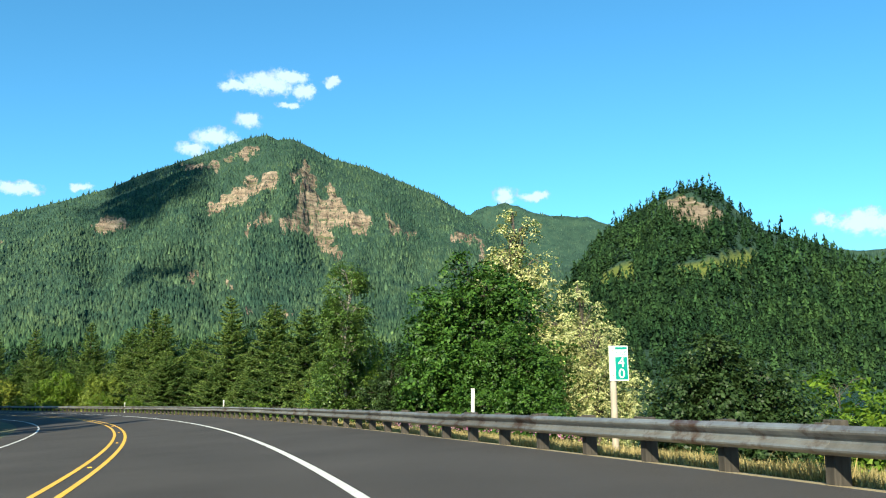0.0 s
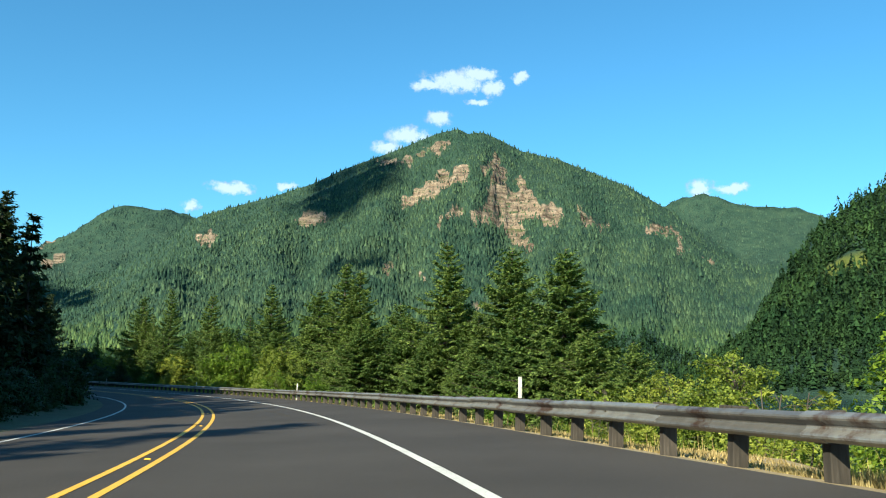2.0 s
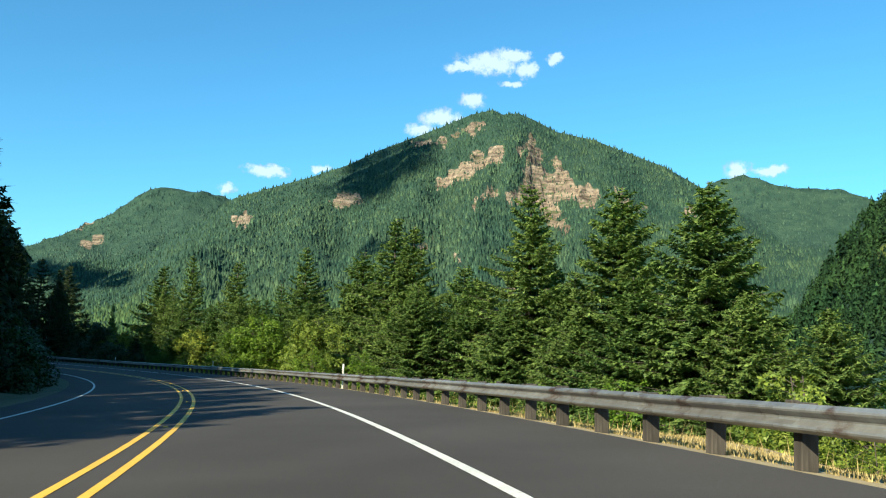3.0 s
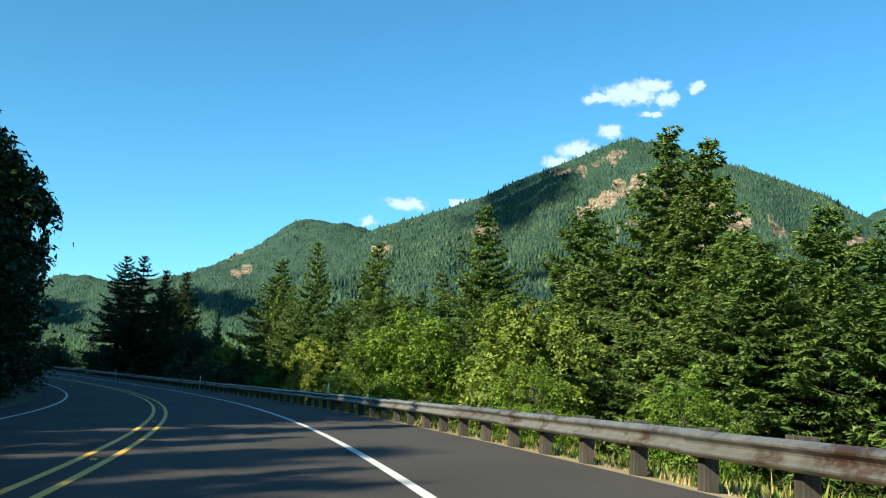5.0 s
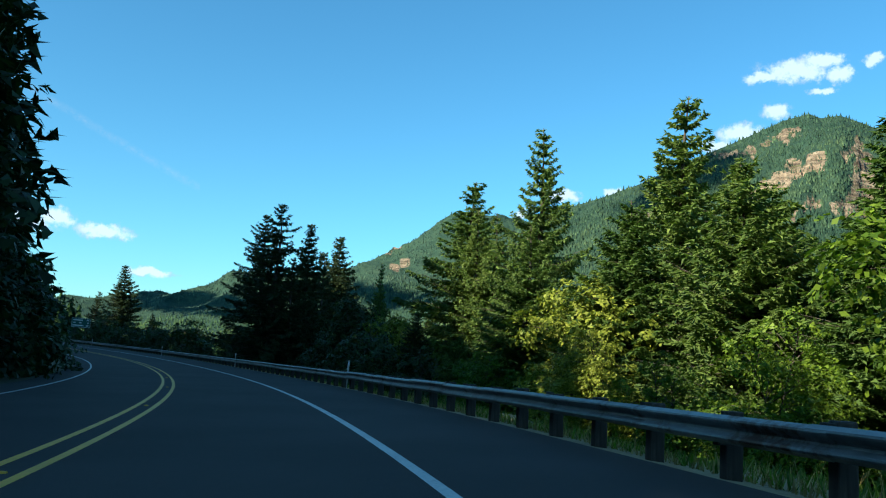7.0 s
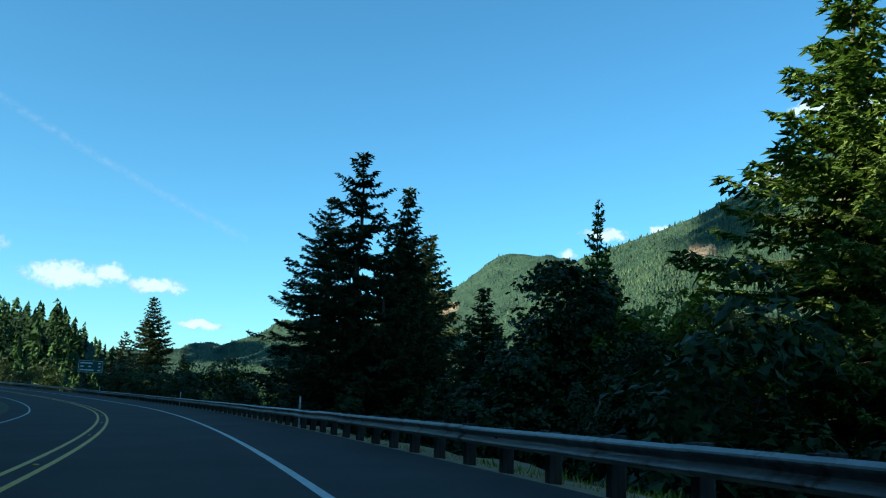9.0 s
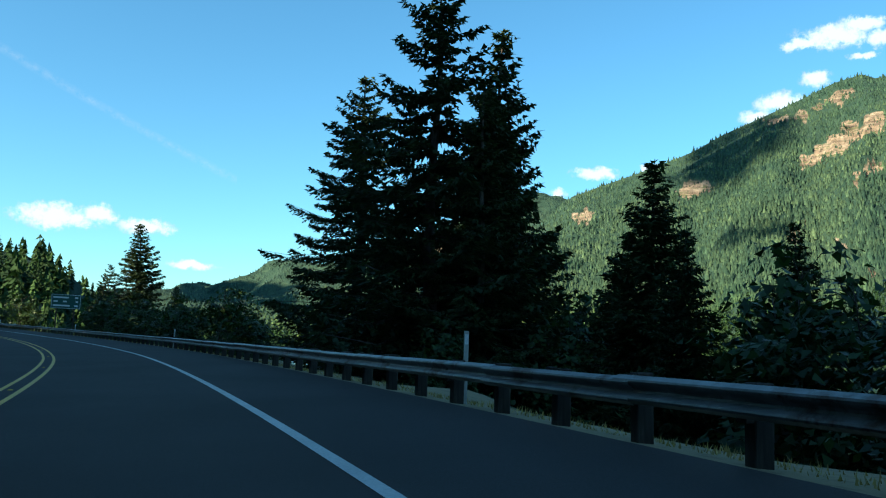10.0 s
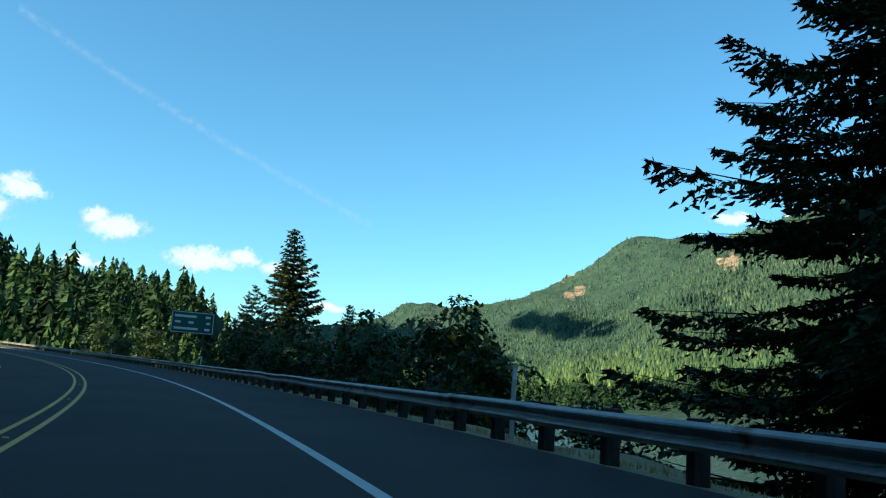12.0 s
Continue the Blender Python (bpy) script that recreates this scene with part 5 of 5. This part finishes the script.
for z in (1.40, 1.84):
    bolt = bmesh.new()
    bmesh.ops.create_cone(bolt, cap_ends=True, segments=8, radius1=0.012, radius2=0.009, depth=0.008, matrix=Matrix.Translation((-0.115, -0.005, z)) @ Euler((radians(90), 0, 0)).to_matrix().to_4x4())
    part("bolt", bolt, RUST, mile, "small rusty bolt head")
mile.matrix_basis = Matrix.Translation(spot(13.6, 6.95, float(ground_z(13.6, 6.95)))) @ Euler((0, 0.0, float(along(r_dir, 13.6)) - 0.35)).to_matrix().to_4x4()

guide = tagged(new("guide_sign"), "large green highway guide sign with white border on two posts", "sign")
part("panel", box_bm(3.75, 0.03, 1.90, 0.0, (0, 0, 3.75)), GUIDE_GREEN, guide)
for sx, sz, x, z in ((3.62, 0.05, 0, 4.64), (3.62, 0.05, 0, 2.86)):
    part("border", box_bm(sx, 0.004, sz, 0.0, (x, -0.018, z)), SIGN_WHITE, guide)
for x in (-1.80, 1.80):
    part("border", box_bm(0.05, 0.004, 1.72, 0.0, (x, -0.018, 3.75)), SIGN_WHITE, guide)
for w_, x, z in ((1.9, -0.65, 4.28), (0.42, 1.30, 4.28), (0.45, -0.15, 3.75), (0.5, -1.3, 3.75), (2.1, -0.55, 3.20), (0.45, 1.30, 3.20), (0.3, 1.35, 3.75)):
    part("text_bar", box_bm(w_, 0.004, 0.20, 0.0, (x, -0.018, z)), SIGN_WHITE, guide)
for x in (-1.1, 1.1):
    part("post", box_bm(0.14, 0.14, 5.9, 0.01, (x, 0.10, 1.85)), POST_WOOD, guide)
guide.matrix_basis = Matrix.Translation(spot(340.2, 7.7, float(ground_z(340.2, 7.7)) + 0.65)) @ Euler((0, 0, float(along(r_dir, 340.2)))).to_matrix().to_4x4()


# ---- dry grass and flowers behind the rail ----
def tufts(name, mat, count, s_range, off_range, tall, label, seed, wide=0.012):
    """Many bent blades standing on the verge, in one mesh."""
    rng3 = np.random.default_rng(seed)
    s3 = rng3.uniform(*s_range, count)
    clump = np.sin(s3 * 0.9) * 0.5 + np.sin(s3 * 2.3 + 1) * 0.5
    off = off_range[0] + (off_range[1] - off_range[0]) * rng3.random(count) ** 1.4
    lat3 = edge_lat(s3) + off
    p = spots(s3, lat3, ground_z(s3, lat3) - 0.02)
    h3 = tall * rng3.uniform(0.35, 1.0, count) * (1 + 0.35 * clump)
    a3 = rng3.random(count) * 6.283
    d3 = np.stack([np.cos(a3), np.sin(a3), 0 * a3], -1)
    w3 = np.stack([-np.sin(a3), np.cos(a3), 0 * a3], -1) * (wide * rng3.uniform(0.6, 1.8, count))[:, None]
    lean3 = (h3 * rng3.uniform(0.1, 0.9, count))[:, None]
    up3 = np.array([0, 0, 1.0])
    top = p + d3 * lean3 + up3 * h3[:, None]
    v = np.stack([p - w3, p + w3, top], 1).reshape(-1, 3)
    f = np.arange(count * 3).reshape(-1, 3)
    return tagged(new(name, fast_mesh(name, v, f, [mat])), label, "grass", kind="stuff")


tufts("dry_grass", GRASS, 110000, (-8, 54), (0.42, 2.8), 0.22, "dense dry straw-coloured grass behind the guardrail", 51, 0.0065)
tufts("short_grass", GRASS, 26000, (54, 105), (0.40, 3.4), 0.11, "short dry straw-coloured grass behind the guardrail", 57, 0.011)
tufts("mixed_grass", GRASS, 14000, (105, 190), (0.42, 2.2), 0.17, "thin dry grass among weeds behind the guardrail", 55, 0.011)
tufts("weeds", MAPLE, 5500, (88, 200), (0.5, 3.0), 0.24, "low green weeds behind the guardrail", 56, 0.022)
tufts("tall_grass", GRASS, 3500, (-10, 190), (0.6, 2.6), 0.42, "tall dry grass stalks behind the guardrail", 54, 0.006)
tufts("green_grass", MAPLE_YELLOW, 4000, (85, 215), (1.0, 4.0), 0.26, "green weeds among dry grass behind the guardrail", 52, 0.02)
tufts("dark_grass", GRASS, 9000, (190, 330), (0.45, 1.6), 0.12, "dry grass strip in the shade behind the guardrail", 53)


def flower_patch():
    rng4 = np.random.default_rng(61)
    n = 480
    s4 = rng4.choice([18.0, 21.5, 24.0, 27.5, 31.0], n) + rng4.normal(0, 0.9, n)
    lat4 = edge_lat(s4) + rng4.uniform(0.8, 2.6, n)
    p = spots(s4, lat4, ground_z(s4, lat4) + rng4.uniform(0.22, 0.48, n))
    q = []
    for k in range(3):
        a, b = rng4.normal(0, 0.014, (2, n, 3))
        q.append(np.stack([p - a, p + b, p + a, p - b], 1))
    q = np.concatenate(q)
    tagged(new("wildflowers", fast_mesh("wildflowers", q.reshape(-1, 3), np.arange(len(q) * 4).reshape(-1, 4), [FLOWER])), "pink wildflower heads among dry grass", "flowers", kind="stuff")


flower_patch()
